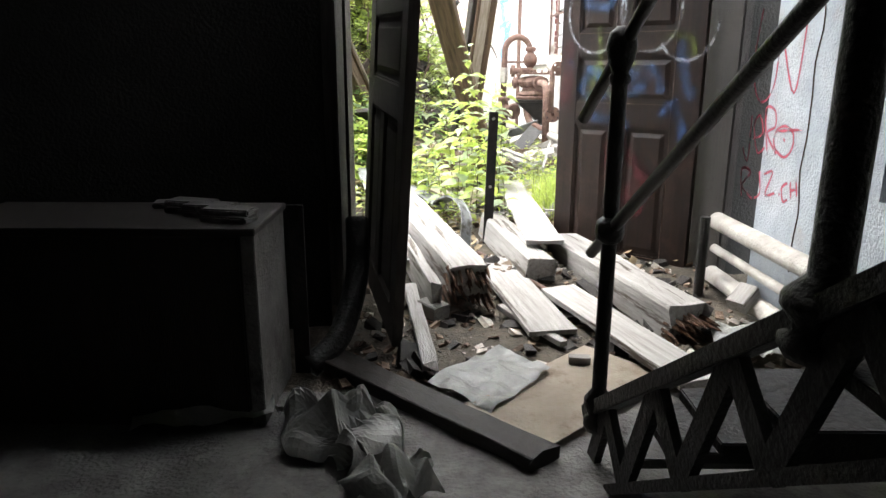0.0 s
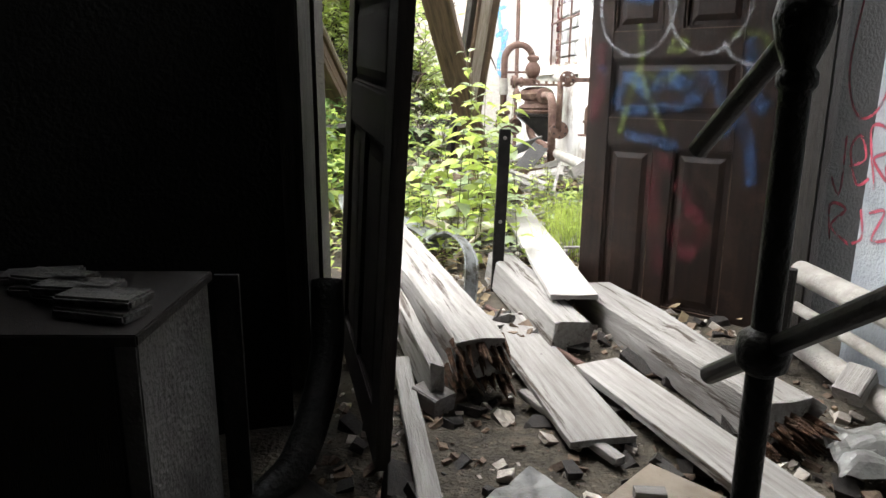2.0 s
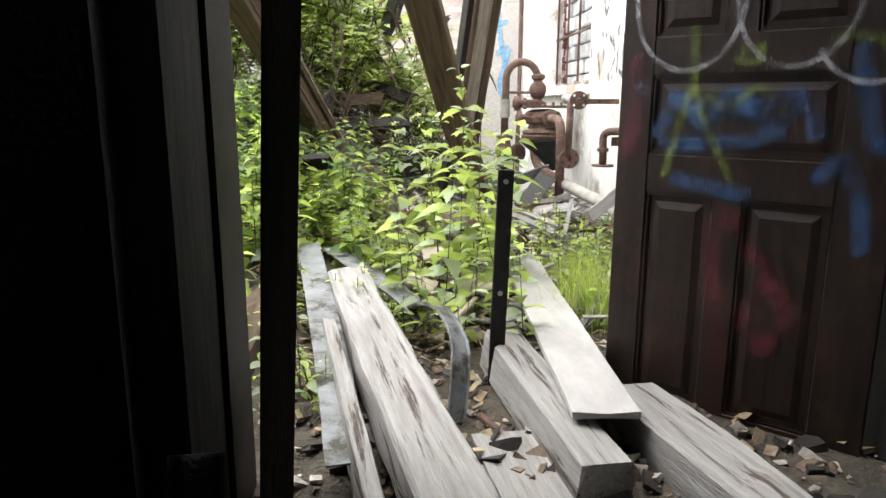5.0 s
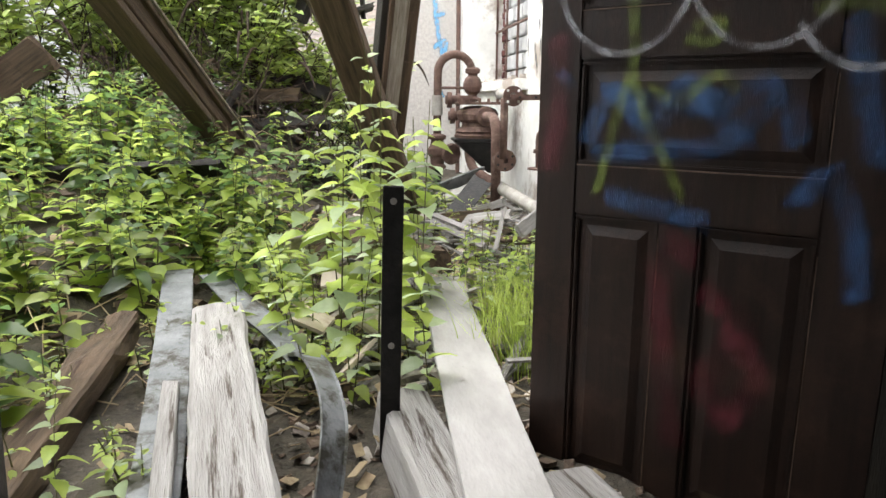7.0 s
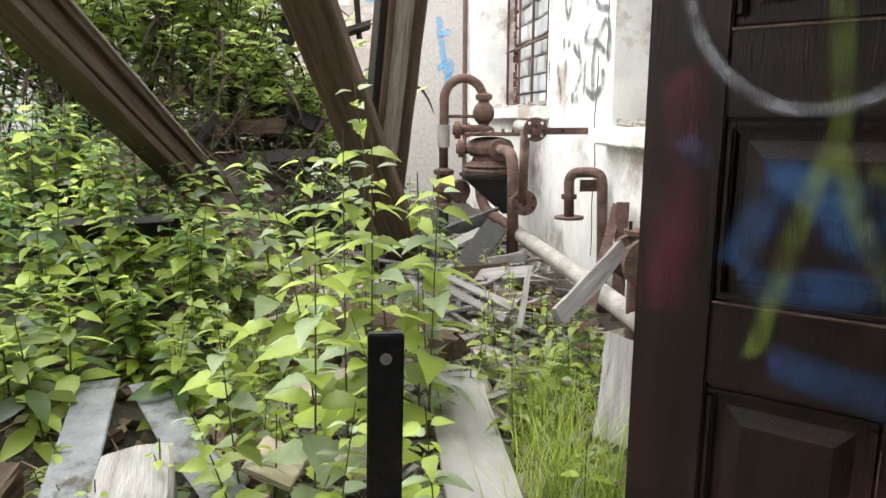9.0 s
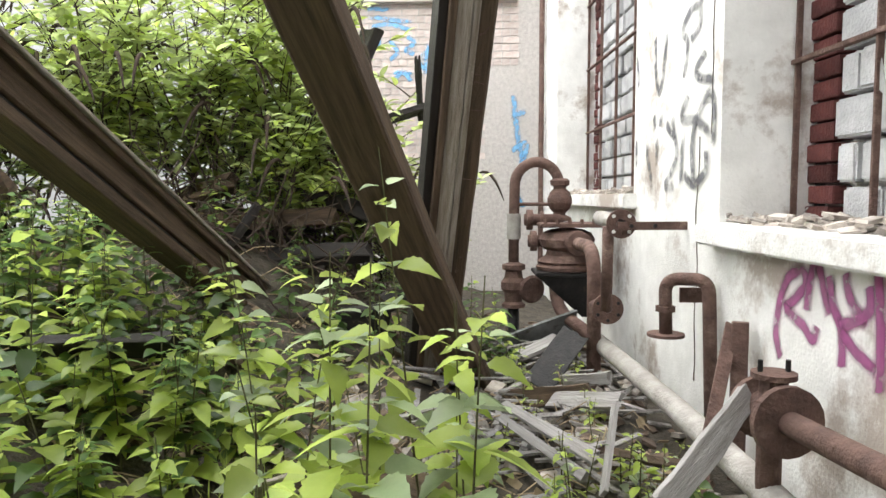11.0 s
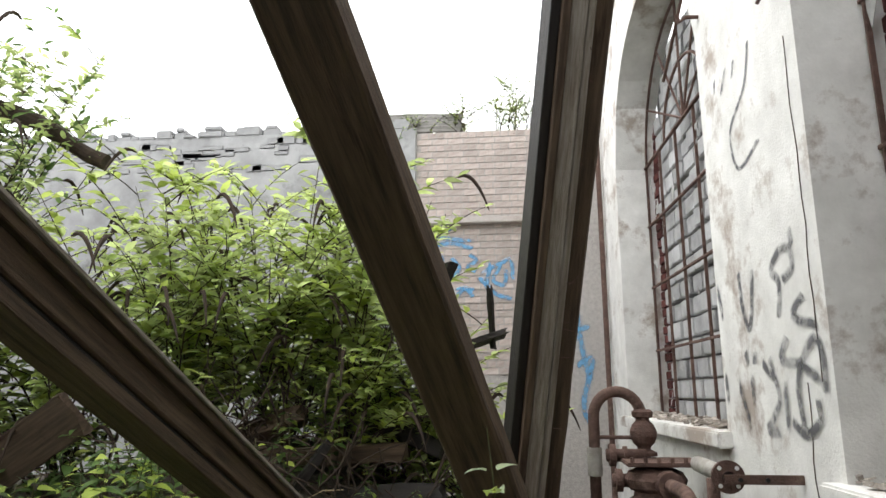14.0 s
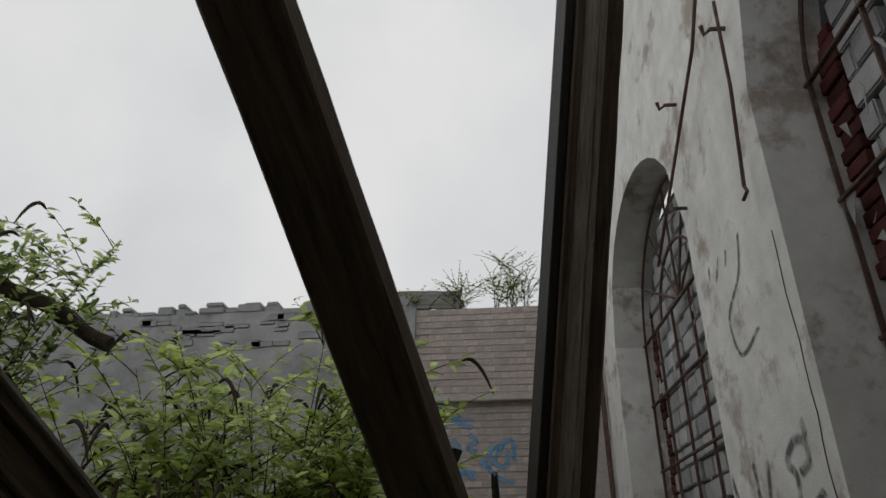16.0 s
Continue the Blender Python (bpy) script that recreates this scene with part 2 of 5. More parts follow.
def tube(bm, pts, radii, sides=14, closed=True):
    """A round bar through points; radii: one or a list."""
    pts = [Vector(p) for p in pts]
    if not hasattr(radii, "__len__"):
        radii = [radii] * len(pts)
    rings, up = [], None
    for i, p in enumerate(pts):
        d = (pts[min(i + 1, len(pts) - 1)] - pts[max(i - 1, 0)]).normalized()
        if up is None:
            up = Vector((0, 0, 1)) if abs(d.z) < 0.9 else Vector((1, 0, 0))
        a = d.cross(up).normalized()
        up = a.cross(d).normalized()
        rings.append([bm.verts.new(p + (a * math.cos(2 * math.pi * k / sides) + up * math.sin(2 * math.pi * k / sides)) * radii[i]) for k in range(sides)])
    for a, b in zip(rings, rings[1:]):
        for k in range(sides):
            bm.faces.new((a[k], a[(k + 1) % sides], b[(k + 1) % sides], b[k]))
    if closed:
        bm.faces.new(rings[0][::-1])
        bm.faces.new(rings[-1])
    return bm


def smooth_path(pts, n=6):
    """Points of a rounded line through pts."""
    pts = [Vector(p) for p in pts]
    q = [pts[0]] + pts + [pts[-1]]
    out = []
    for a, b, c, d in zip(q, q[1:], q[2:], q[3:]):
        for i in range(n):
            t = i / n
            out.append(0.5 * ((2 * b) + (c - a) * t + (2 * a - 5 * b + 4 * c - d) * t * t + (3 * b - a - 3 * c + d) * t ** 3))
    return out + [pts[-1]]


def elbow(pts, r, n=7):
    """A pipe's line with its corners rounded at radius r."""
    pts = [Vector(p) for p in pts]
    out = [pts[0]]
    for a, b, c in zip(pts, pts[1:], pts[2:]):
        u, v = (a - b).normalized(), (c - b).normalized()
        for i in range(n + 1):
            t = i / n
            out.append((b + u * r) * (1 - t) ** 2 + b * 2 * t * (1 - t) + (b + v * r) * t ** 2)
    return out + [pts[-1]]


def lathe(profile, sides=20):
    """A turned piece about z from (radius, z) pairs."""
    bm = bmesh.new()
    rings = [[bm.verts.new((r * math.cos(2 * math.pi * k / sides), r * math.sin(2 * math.pi * k / sides), z)) for k in range(sides)] for r, z in profile]
    for a, b in zip(rings, rings[1:]):
        for k in range(sides):
            bm.faces.new((a[k], a[(k + 1) % sides], b[(k + 1) % sides], b[k]))
    bm.faces.new(rings[0][::-1])
    bm.faces.new(rings[-1])
    return bm


def wall_with_holes(length, height, depth, holes, arch_seg=14):
    """A wall along y, z up, from x 0 to depth, with arched or square openings (y0, y1, z0, z1, rise)."""
    bm = bmesh.new()
    edges_y = sorted({0.0, length, *[v for h in holes for v in h[:2]]})
    for a, b in zip(edges_y, edges_y[1:]):
        inside = [h for h in holes if h[0] <= a and b <= h[1]]
        if not inside:
            cuboid(bm, (0, a, 0), (depth, b, height))
            continue
        y0, y1, z0, z1, rise = inside[0]
        if z0 > 0:
            cuboid(bm, (0, a, 0), (depth, b, z0))
        n = arch_seg if rise else 1
        for i in range(n):
            u, v = i / n, (i + 1) / n
            za, zb = (z1 - rise + rise * math.sqrt(max(0, 1 - (2 * w - 1) ** 2)) for w in (u, v))
            ya, yb = a + (b - a) * u, a + (b - a) * v
            vs = [bm.verts.new(p) for p in ((0, ya, za), (depth, ya, za), (0, yb, zb), (depth, yb, zb), (0, ya, height), (depth, ya, height), (0, yb, height), (depth, yb, height))]
            for q in ((0, 1, 3, 2), (4, 6, 7, 5), (0, 2, 6, 4), (1, 5, 7, 3)):
                bm.faces.new([vs[k] for k in q])
    return bm


# ---- the setting ----
def ground_z(x, y):
    """Height of the rubble ground outside."""
    if y < 3.2:
        return 0.0
    t = min(max((y - 3.2) / 2.5, 0), 1)
    z = 0.12 * t * t * (3 - 2 * t)
    z += 0.10 * min(max((y - 6) / 3, 0), 1)
    left = min(max((-0.1 - x) / 1.6, 0), 1) * min(max((y - 4.5) / 3.5, 0), 1)
    z += 0.5 * left
    m = math.exp(-(((x + 1.4) / 1.6) ** 2 + ((y - 10.6) / 1.8) ** 2))
    z += 0.75 * m
    z += 0.5 * math.exp(-(((x + 4.5) / 2.0) ** 2 + ((y - 9) / 3) ** 2))
    edge = min(max((y - 3.2) / 0.8, 0), 1)
    z += edge * (0.07 * noise.noise((x * 1.7, y * 1.7, 0)) + 0.03 * noise.noise((x * 6, y * 6, 3)))
    return z


def build_ground():
    bm = bmesh.new()
    xs = [-60, -30, -14] + [-7 + 0.14 * i for i in range(66)] + [3, 6, 14, 30, 60]
    ys = [-40, -12, -4, -1, 1.5] + [2.6 + 0.14 * i for i in range(92)] + [17, 25, 45, 80]
    grid = [[bm.verts.new((x, y, ground_z(x, y) - (0.02 if y < 3.1 else 0))) for y in ys] for x in xs]
    for a, b in zip(grid, grid[1:]):
        for j in range(len(ys) - 1):
            bm.faces.new((a[j], b[j], b[j + 1], a[j + 1]))
    return tagged(part("ground", bm, SOIL, smooth=True), "dark soil ground strewn with rubble and litter", "ground", kind="structure")


build_ground()
tagged(part("floor", box((-4.2, -4, -0.3), (2.2, 2.75, 0.0)), CONCRETE), "dusty grey concrete floor of the dark hall", "floor", kind="structure")

# facade with the double door: hinge line from (-0.58, 3.78) to (1.68, 4.52)
FA = math.degrees(math.atan2(0.74, 2.26))
FACADE = pose(-0.58, 3.78, 0, 0, 0, FA)


def facade_piece(name, lo, hi, material, label):
    ob = part(name, box(lo, hi), material)
    ob.matrix_world = FACADE
    return tagged(ob, label, "wall", kind="structure")


facade_piece("wall_facade_left", (-4.6, -0.22, -0.2), (-0.10, 0.28, 5.2), INNER, "plastered wall beside the doorway, coloured dark as unlit")
facade_piece("wall_facade_right", (2.44, -0.22, -0.2), (2.9, 0.28, 5.2), INNER, "wall end behind the door post, coloured dark as unlit")
# Lintel out of view, added at a height that limits daylight indoors.
facade_piece("wall_facade_top", (-0.12, -0.22, 3.7), (2.46, 0.28, 5.2), INNER, "unseen lintel wall above the doorway, limiting the daylight")
# Right post is coloured dark as shaded, the left post grey as lit.
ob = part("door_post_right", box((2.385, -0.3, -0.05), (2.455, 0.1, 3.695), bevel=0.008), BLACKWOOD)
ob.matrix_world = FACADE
tagged(ob, "worn wooden door post, its shade in the dark colour", "door frame", kind="structure")
tagged(part("door_post_left", box((-0.95, 3.79, -0.05), (-0.575, 4.09, 3.695), bevel=0.008), JAMBWOOD), "worn wooden door post, its lit grey in the colour", "door frame", kind="structure")
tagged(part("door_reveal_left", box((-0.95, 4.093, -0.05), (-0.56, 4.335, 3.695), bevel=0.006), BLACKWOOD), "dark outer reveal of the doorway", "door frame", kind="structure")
# Unseen left wall, back wall and ceiling keep daylight out of the hall.
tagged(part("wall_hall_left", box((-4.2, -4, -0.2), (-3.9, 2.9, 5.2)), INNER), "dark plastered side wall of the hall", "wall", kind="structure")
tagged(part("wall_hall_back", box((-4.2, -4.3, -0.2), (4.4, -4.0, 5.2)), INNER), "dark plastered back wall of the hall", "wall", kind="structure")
tagged(part("ceiling", box((-4.6, -4.3, 5.2), (2.4, 3.3, 5.4)), INNER), "hall ceiling, coloured dark as unlit", "ceiling", kind="structure")
ob = part("wall_hall_right", wall_with_holes(8.0, 5.2, 0.4, [(4.2, 6.85, 0.82, 3.2, 0.0)]), INWHITE)
ob.location = (1.92, -3.9, 0)
tagged(ob, "whitewashed inner wall with red graffiti and a recess", "wall", kind="structure")
tagged(part("wall_recess_back", box((2.32, -0.2, 0.4), (2.5, 3.3, 3.6)), REVEAL), "grey back of the wall recess", "wall", kind="structure")

# the factory wall outside
WY = math.degrees(math.atan2(0.05, 1))
WALL = pose(1.85 + 0.05 * 3.9, 4.5, -0.4, 0, 0, WY)
WIN = [(1.2, 3.86, 1.82, 6.3, 1.15), (5.42, 8.72, 1.98, 6.4, 1.4)]
ob = part("wall_factory", wall_with_holes(12.5, 8.2, 0.5, WIN), PLASTER)
ob.matrix_world = WALL
tagged(ob, "peeling white plastered factory wall with tall arched windows", "wall", kind="structure")
# Near-black sheet stands for the unlit rooms behind the windows.
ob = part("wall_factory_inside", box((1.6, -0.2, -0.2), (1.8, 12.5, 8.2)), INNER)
ob.matrix_world = WALL
tagged(ob, "dark interior behind the broken windows", "wall", kind="structure")

# yard's far wall
ob = part("wall_yard_far", box((-9, 14.35, -0.5), (-1.12, 14.8, 5.75)), BACKWALL)
tagged(ob, "weathered grey rendered yard wall with a broken top", "wall", kind="structure")
tagged(part("wall_yard_brick", box((-1.12, 14.45, -0.5), (2.6, 14.9, 5.7)), MORTAR), "pale worn brick pier of the yard wall", "wall", kind="structure")
tagged(part("wall_yard_left", box((-9.4, 3.0, -0.5), (-9.0, 14.8, 4.6)), BACKWALL), "grey rendered side wall of the yard", "wall", kind="structure")


# ---- doors ----
def raised_field(bm, x0, x1, z0, z1, y0, y1, slope):
    """The raised middle of a door panel with sloping margins, from y0 out to y1."""
    lo = [bm.verts.new((x, y0, z)) for x, z in ((x0, z0), (x1, z0), (x1, z1), (x0, z1))]
    hi = [bm.verts.new((x, y1, z)) for x, z in ((x0 + slope, z0 + slope), (x1 - slope, z0 + slope), (x1 - slope, z1 - slope), (x0 + slope, z1 - slope))]
    bm.faces.new(hi)
    for k in range(4):
        bm.faces.new((lo[k], lo[(k + 1) % 4], hi[(k + 1) % 4], hi[k]))


def panel_door(name, width, height, thick, m, label, wood):
    """A panelled leaf: x along its width from the hinge, y its thickness, z up."""
    d = thing(name, label, "door")
    d.matrix_world = m
    s, hs, mid, lay = 0.14, 0.185, 0.557, [(0.0, 0.18), (0.18, 1.08), (1.08, 1.24), (1.24, 1.56), (1.56, 1.71), (1.71, 2.42), (2.42, height)]
    for a, b in ((0, hs), (width - s, width)):
        part("stile", box((a, -thick / 2, 0), (b, thick / 2, height), bevel=0.004), wood, d)
    for i, (a, b) in enumerate(lay):
        if i % 2 == 0:
            part("rail", box((hs, -thick / 2 + 0.001, a), (width - s, thick / 2 - 0.001, b), bevel=0.004), wood, d)
            continue
        cols = [(hs, width - s)] if i == 3 else [(hs, mid - 0.058), (mid + 0.058, width - s)]
        if len(cols) == 2:
            part("mullion", box((mid - 0.058, -thick / 2 + 0.001, a), (mid + 0.058, thick / 2 - 0.001, b), bevel=0.004), wood, d)
        for x0, x1 in cols:
            bm = bmesh.new()
            cuboid(bm, (x0, -0.007, a), (x1, 0.007, b))
            for sgn in (-1, 1):
                raised_field(bm, x0 + 0.035, x1 - 0.035, a + 0.035, b - 0.035, 0.007 * sgn, 0.019 * sgn, 0.03)
            pn = part("panel", bm, wood, d)
            w = 0.016
            for sgn in (-1, 1):
                y0, y1 = sorted((sgn * 0.007, sgn * (thick / 2 - 0.005)))
                for lo, hi in (((x0, y0, a), (x1, y1, a + w)), ((x0, y0, b - w), (x1, y1, b)), ((x0, y0, a + w), (x0 + w, y1, b - w)), ((x1 - w, y0, a + w), (x1, y1, b - w))):
                    part("moulding", box(lo, hi, bevel=0.005), wood, pn)
                y0, y1 = sorted((sgn * (thick / 2 - 0.004), sgn * (thick / 2 + 0.0006)))
                # Pale lines put the edge highlights into the colour, along scratched arrises.
                if wood is DOORWOOD:
                    part("worn_edge", box((x0 + 0.01, y0, a - 0.0035), (x1, y1, a)), WORNHIGHLIGHT, pn, "bare worn wood along the arris, with its highlight in the colour")
                    part("worn_edge", box((x0 - 0.0025, y0, a + 0.02), (x0, y1, b - 0.05)), WORNHIGHLIGHT, pn, "bare worn wood along the arris, with its highlight in the colour")
    return d


RD = Vector((0.87 - 1.66, 5.13 - 4.465))
right_door = panel_door("door_leaf", RD.length, 2.62, 0.05, pose(1.66, 4.465, -0.08, 0, 0, math.degrees(math.atan2(RD.y, RD.x))), "dark brown panelled door leaf sprayed with graffiti, standing open", DOORWOOD)
LD = Vector((-0.22 + 0.49, 3.11 - 4.23))
left_door = panel_door("door_leaf", LD.length, 2.62, 0.05, pose(-0.49, 4.23, 0.12, 0, 0, math.degrees(math.atan2(LD.y, LD.x))) @ pose(0, 0, 0, -3, 3, 0), "dark panelled door leaf swung inwards, blue paint patches", OLDDOOR)

# ---- leaning roof timbers ----
def roof_timber(label, p0, p1, w, h, roll, seed):
    t = thing("roof_timber", label, "timber", "fallen roof timbers")
    m, ln = along(p0, p1, roll)
    t.matrix_world = m
    part("beam", timber(w, h, ln, seed, (0.05, 0.03), 0.004, 24), BEAMWOOD, t)
    return t, ln


ta, la = roof_timber("brown knotty roof beam leaning over the yard", (0.60, 9.4, 0.14), (-1.02, 4.636, 5.246), 0.26, 0.16, 12, 1)
tb, lb = roof_timber("roof post with pale flaking trim leaning over the yard", (0.255, 9.375, 0.17), (0.907, 6.987, 5.568), 0.25, 0.2, 0, 2)
for nm, x0, x1, y0, y1, m, lab in (("trim_board", -0.14, -0.102, -0.16, 0.06, BEAMWOOD, ""), ("pale_strip", -0.10, -0.02, -0.145, -0.102, PALEWOOD, "pale flaking painted strip"),
                                   ("pale_strip", -0.015, 0.025, -0.13, -0.102, PALEWOOD, "pale flaking painted strip"), ("dark_batten", -0.19, -0.142, -0.12, 0.05, BLACKWOOD, "dark tarred batten")):
    part(nm, box((x0, y0, 0.1), (x1, y1, lb - 0.05), bevel=0.004), m, tb, lab)
rn = random.Random(5)
for i in range(34):
    z = rn.uniform(0.6, lb)
    bm = tube(bmesh.new(), [(0.04 + 0.04 * math.sin(i), -0.09, z), (0.045 + 0.04 * math.sin(i), -0.12, z + 0.01), (0.05 + rn.uniform(-0.03, 0.05), -0.135, z + rn.uniform(-0.04, 0.03))], 0.0025, 5)
    part("bent_nail", bm, RUST, tb)
tl, ll = roof_timber("heavy grooved eaves beam fallen aslant into the nettles", (-0.856, 10.67, 0.18), (-1.668, 3.4, 4.03), 0.17, 0.22, 90, 3)
for nm, x0, x1, y0, y1, m in (("moulding", 0.087, 0.15, -0.15, 0.15, BEAMWOOD), ("cap_board", 0.152, 0.185, -0.17, 0.17, PALEWOOD), ("moulding", -0.13, -0.087, -0.09, 0.09, BLACKWOOD), ("soffit_board", -0.215, -0.132, -0.13, 0.13, BEAMWOOD)):
    part(nm, box((x0, y0, 0.05), (x1, y1, ll - 0.02), bevel=0.006), m, tl)

tl.scale = (0.68, 0.68, 1)


# ---- sprayed paint: thin ribbons with soft edges ----
def spray(name, c, strength=0.9, low=0.15):
    m = bpy.data.materials.new(name)
    m.use_nodes = True
    n, l = m.node_tree.nodes, m.node_tree.links
    b = n["Principled BSDF"]
    b.inputs["Base Color"].default_value, b.inputs["Roughness"].default_value = (*c, 1), 0.6
    uv = n.new("ShaderNodeUVMap")
    sp = n.new("ShaderNodeSeparateXYZ")
    l.new(uv.outputs[0], sp.inputs[0])
    mr = n.new("ShaderNodeMapRange")
    mr.interpolation_type = "SMOOTHSTEP"
    mr.inputs["From Max"].default_value = 0.75
    l.new(sp.outputs["X"], mr.inputs[0])
    co = n.new("ShaderNodeTexCoord")
    nz = n.new("ShaderNodeTexNoise")
    nz.inputs["Scale"].default_value, nz.inputs["Detail"].default_value = 14, 6
    l.new(co.outputs["Object"], nz.inputs[0])
    nr = n.new("ShaderNodeMapRange")
    nr.inputs["From Min"].default_value, nr.inputs["From Max"].default_value, nr.inputs["To Min"].default_value, nr.inputs["To Max"].default_value = 0.36, 0.62, strength * low, strength
    l.new(nz.outputs["Fac"], nr.inputs[0])
    mu = n.new("ShaderNodeMath")
    mu.operation = "MULTIPLY"
    l.new(mr.outputs[0], mu.inputs[0])
    l.new(nr.outputs[0], mu.inputs[1])
    l.new(mu.outputs[0], b.inputs["Alpha"])
    return m


S_BLUE, S_YELLOW, S_WHITE, S_RED, S_BLACK, S_PURPLE, S_SKY, S_DRED, S_BLUE2 = (spray("blue_spray", (0.035, 0.10, 0.24), 0.62), spray("yellow_spray", (0.26, 0.34, 0.05), 0.42), spray("white_spray", (0.4, 0.4, 0.42), 0.6),
    spray("red_spray", (0.48, 0.05, 0.09), 0.9, 0.6), spray("grey_black_spray", (0.1, 0.1, 0.11), 0.9, 0.35), spray("purple_spray", (0.3, 0.07, 0.2), 0.92, 0.6), spray("light_blue_spray", (0.12, 0.36, 0.62), 0.85, 0.4), spray("dark_red_spray", (0.16, 0.018, 0.03), 0.4), spray("flaking_blue_paint", (0.07, 0.15, 0.27), 0.9, 0.25))


def ribbon(bm, pts, width, place):
    """A painted stroke through 2D points; place maps (u, v) to the surface."""
    uvl = bm.loops.layers.uv.verify()
    p = [Vector((*q, 0)) for q in pts]
    p = smooth_path(p, 6) if len(p) > 2 else [p[0].lerp(p[1], i / 4) for i in range(5)]
    rows = []
    for i, c in enumerate(p):
        d = (p[min(i + 1, len(p) - 1)] - p[max(i - 1, 0)]).normalized()
        nrm = Vector((-d.y, d.x, 0)) * width / 2
        rows.append([bm.verts.new(place(*(c + nrm * k).to_2d())) for k in (-1, 0, 1)])
    for i, (a, b) in enumerate(zip(rows, rows[1:])):
        for k in (0, 1):
            f = bm.faces.new((a[k], a[k + 1], b[k + 1], b[k]))
            for lp, v in zip(f.loops, ((k, i), (k + 1, i), (k + 1, i + 1), (k, i + 1))):
                e = 0.0 if v[0] != 1 or v[1] in (0, len(rows) - 1) else 1.0
                lp[uvl].uv = (e, 0.5)
    return bm


def graffiti(name, strokes, place, material, parent=None, label="", width=0.04, out=(0, 0.0004, 0)):
    """Each stroke is a part of its own, laid a hair above the one before."""
    top = parent if parent is not None else thing(name, label, "graffiti")
    for i, st in enumerate(strokes):
        ob = part(name if parent is not None else "stroke", ribbon(bmesh.new(), st, width, place), material, top, label if parent is not None else "")
        ob.location = Vector(out) * i
        ob.visible_shadow = False
    return top


layer = [0.0275]


def on_door(u, v):
    return (u + 0.06, layer[0], v + 0.16)


def arc(cx, cy, r, a0, a1, n=10, sx=1.0):
    return [(cx + sx * r * math.cos(radians(a0 + (a1 - a0) * i / n)), cy + r * math.sin(radians(a0 + (a1 - a0) * i / n))) for i in range(n + 1)]


# sprayed marks on the open leaf, in its own plane
for nm, col, w, strokes in (
    ("blue_mark", S_BLUE, 0.09, [[(0.80, 1.14), (0.72, 1.3), (0.6, 1.2), (0.5, 1.33), (0.36, 1.2), (0.25, 1.3), (0.2, 1.15)], [(0.78, 1.32), (0.5, 1.26), (0.25, 1.34)], [(0.8, 1.12), (0.5, 1.14), (0.3, 1.18)], [(0.86, 1.36), (0.9, 1.33)], [(0.74, 0.99), (0.55, 0.96), (0.4, 0.93)], [(0.12, 1.12), (0.05, 0.96), (0.02, 0.75)], [(0.12, 1.12), (0.2, 0.98)], [(0.1, 1.5), (0.06, 1.3), (0.02, 1.14), (-0.02, 1.2)], [(0.82, 1.75), (0.6, 1.72), (0.66, 1.9), (0.8, 1.85)]]),
    ("yellow_mark", S_YELLOW, 0.05, [[(0.68, 1.6), (0.66, 1.4), (0.7, 1.25), (0.76, 0.98)], [(0.66, 1.36), (0.6, 1.2), (0.48, 0.98)], [(0.5, 1.48), (0.42, 1.49), (0.44, 1.44), (0.52, 1.45)], [(0.62, 1.32), (0.52, 1.28), (0.42, 1.35), (0.36, 1.3)], [(0.2, 1.5), (0.1, 1.52), (0.02, 1.48), (0.0, 1.38)]]),
    ("white_mark", S_WHITE, 0.032, [arc(0.70, 1.68, 0.265, 160, 380, 18, 0.8), arc(0.31, 1.68, 0.26, 170, 385, 18, 0.8), arc(0.06, 1.6, 0.24, 180, 330, 10, 0.8)]),
    ("red_mark", S_DRED, 0.11, [[(0.55, 0.85), (0.5, 0.4), (0.46, 0.2)], [(0.42, 0.75), (0.28, 0.6), (0.4, 0.45), (0.26, 0.35)], [(0.9, 1.5), (0.9, 1.2), (0.93, 1.05)], [(0.55, 0.9), (0.42, 0.8)], [(0.36, 0.62), (0.24, 0.5), (0.34, 0.3)]])):
    graffiti(nm, strokes, on_door, col, right_door, nm.replace("_mark", " spray paint strokes"), w)
    layer[0] += 0.004
layer[0] = 0.0275
def on_left(u, v):
    return (u, layer[0], v)


for nm, col, w, strokes in (("blue_mark", S_BLUE2, 0.2, [[(0.25, 1.3), (0.45, 1.5), (0.8, 1.35), (0.6, 1.28)], [(0.2, 1.15), (0.6, 1.12), (0.9, 1.2)], [(0.2, 1.75), (0.4, 2.0), (0.7, 1.8)], [(0.5, 1.02), (0.9, 1.1)]]),
                            ("red_mark", S_DRED, 0.1, [[(0.2, 0.3), (0.4, 0.7), (0.3, 0.9)], [(0.7, 0.2), (0.8, 0.8)]])):
    graffiti(nm, strokes, on_left, col, left_door, nm.replace("_mark", " paint patches"), w)
    layer[0] += 0.001


def on_wall(u, v):
    return WALL @ Vector((-0.004, u, v))


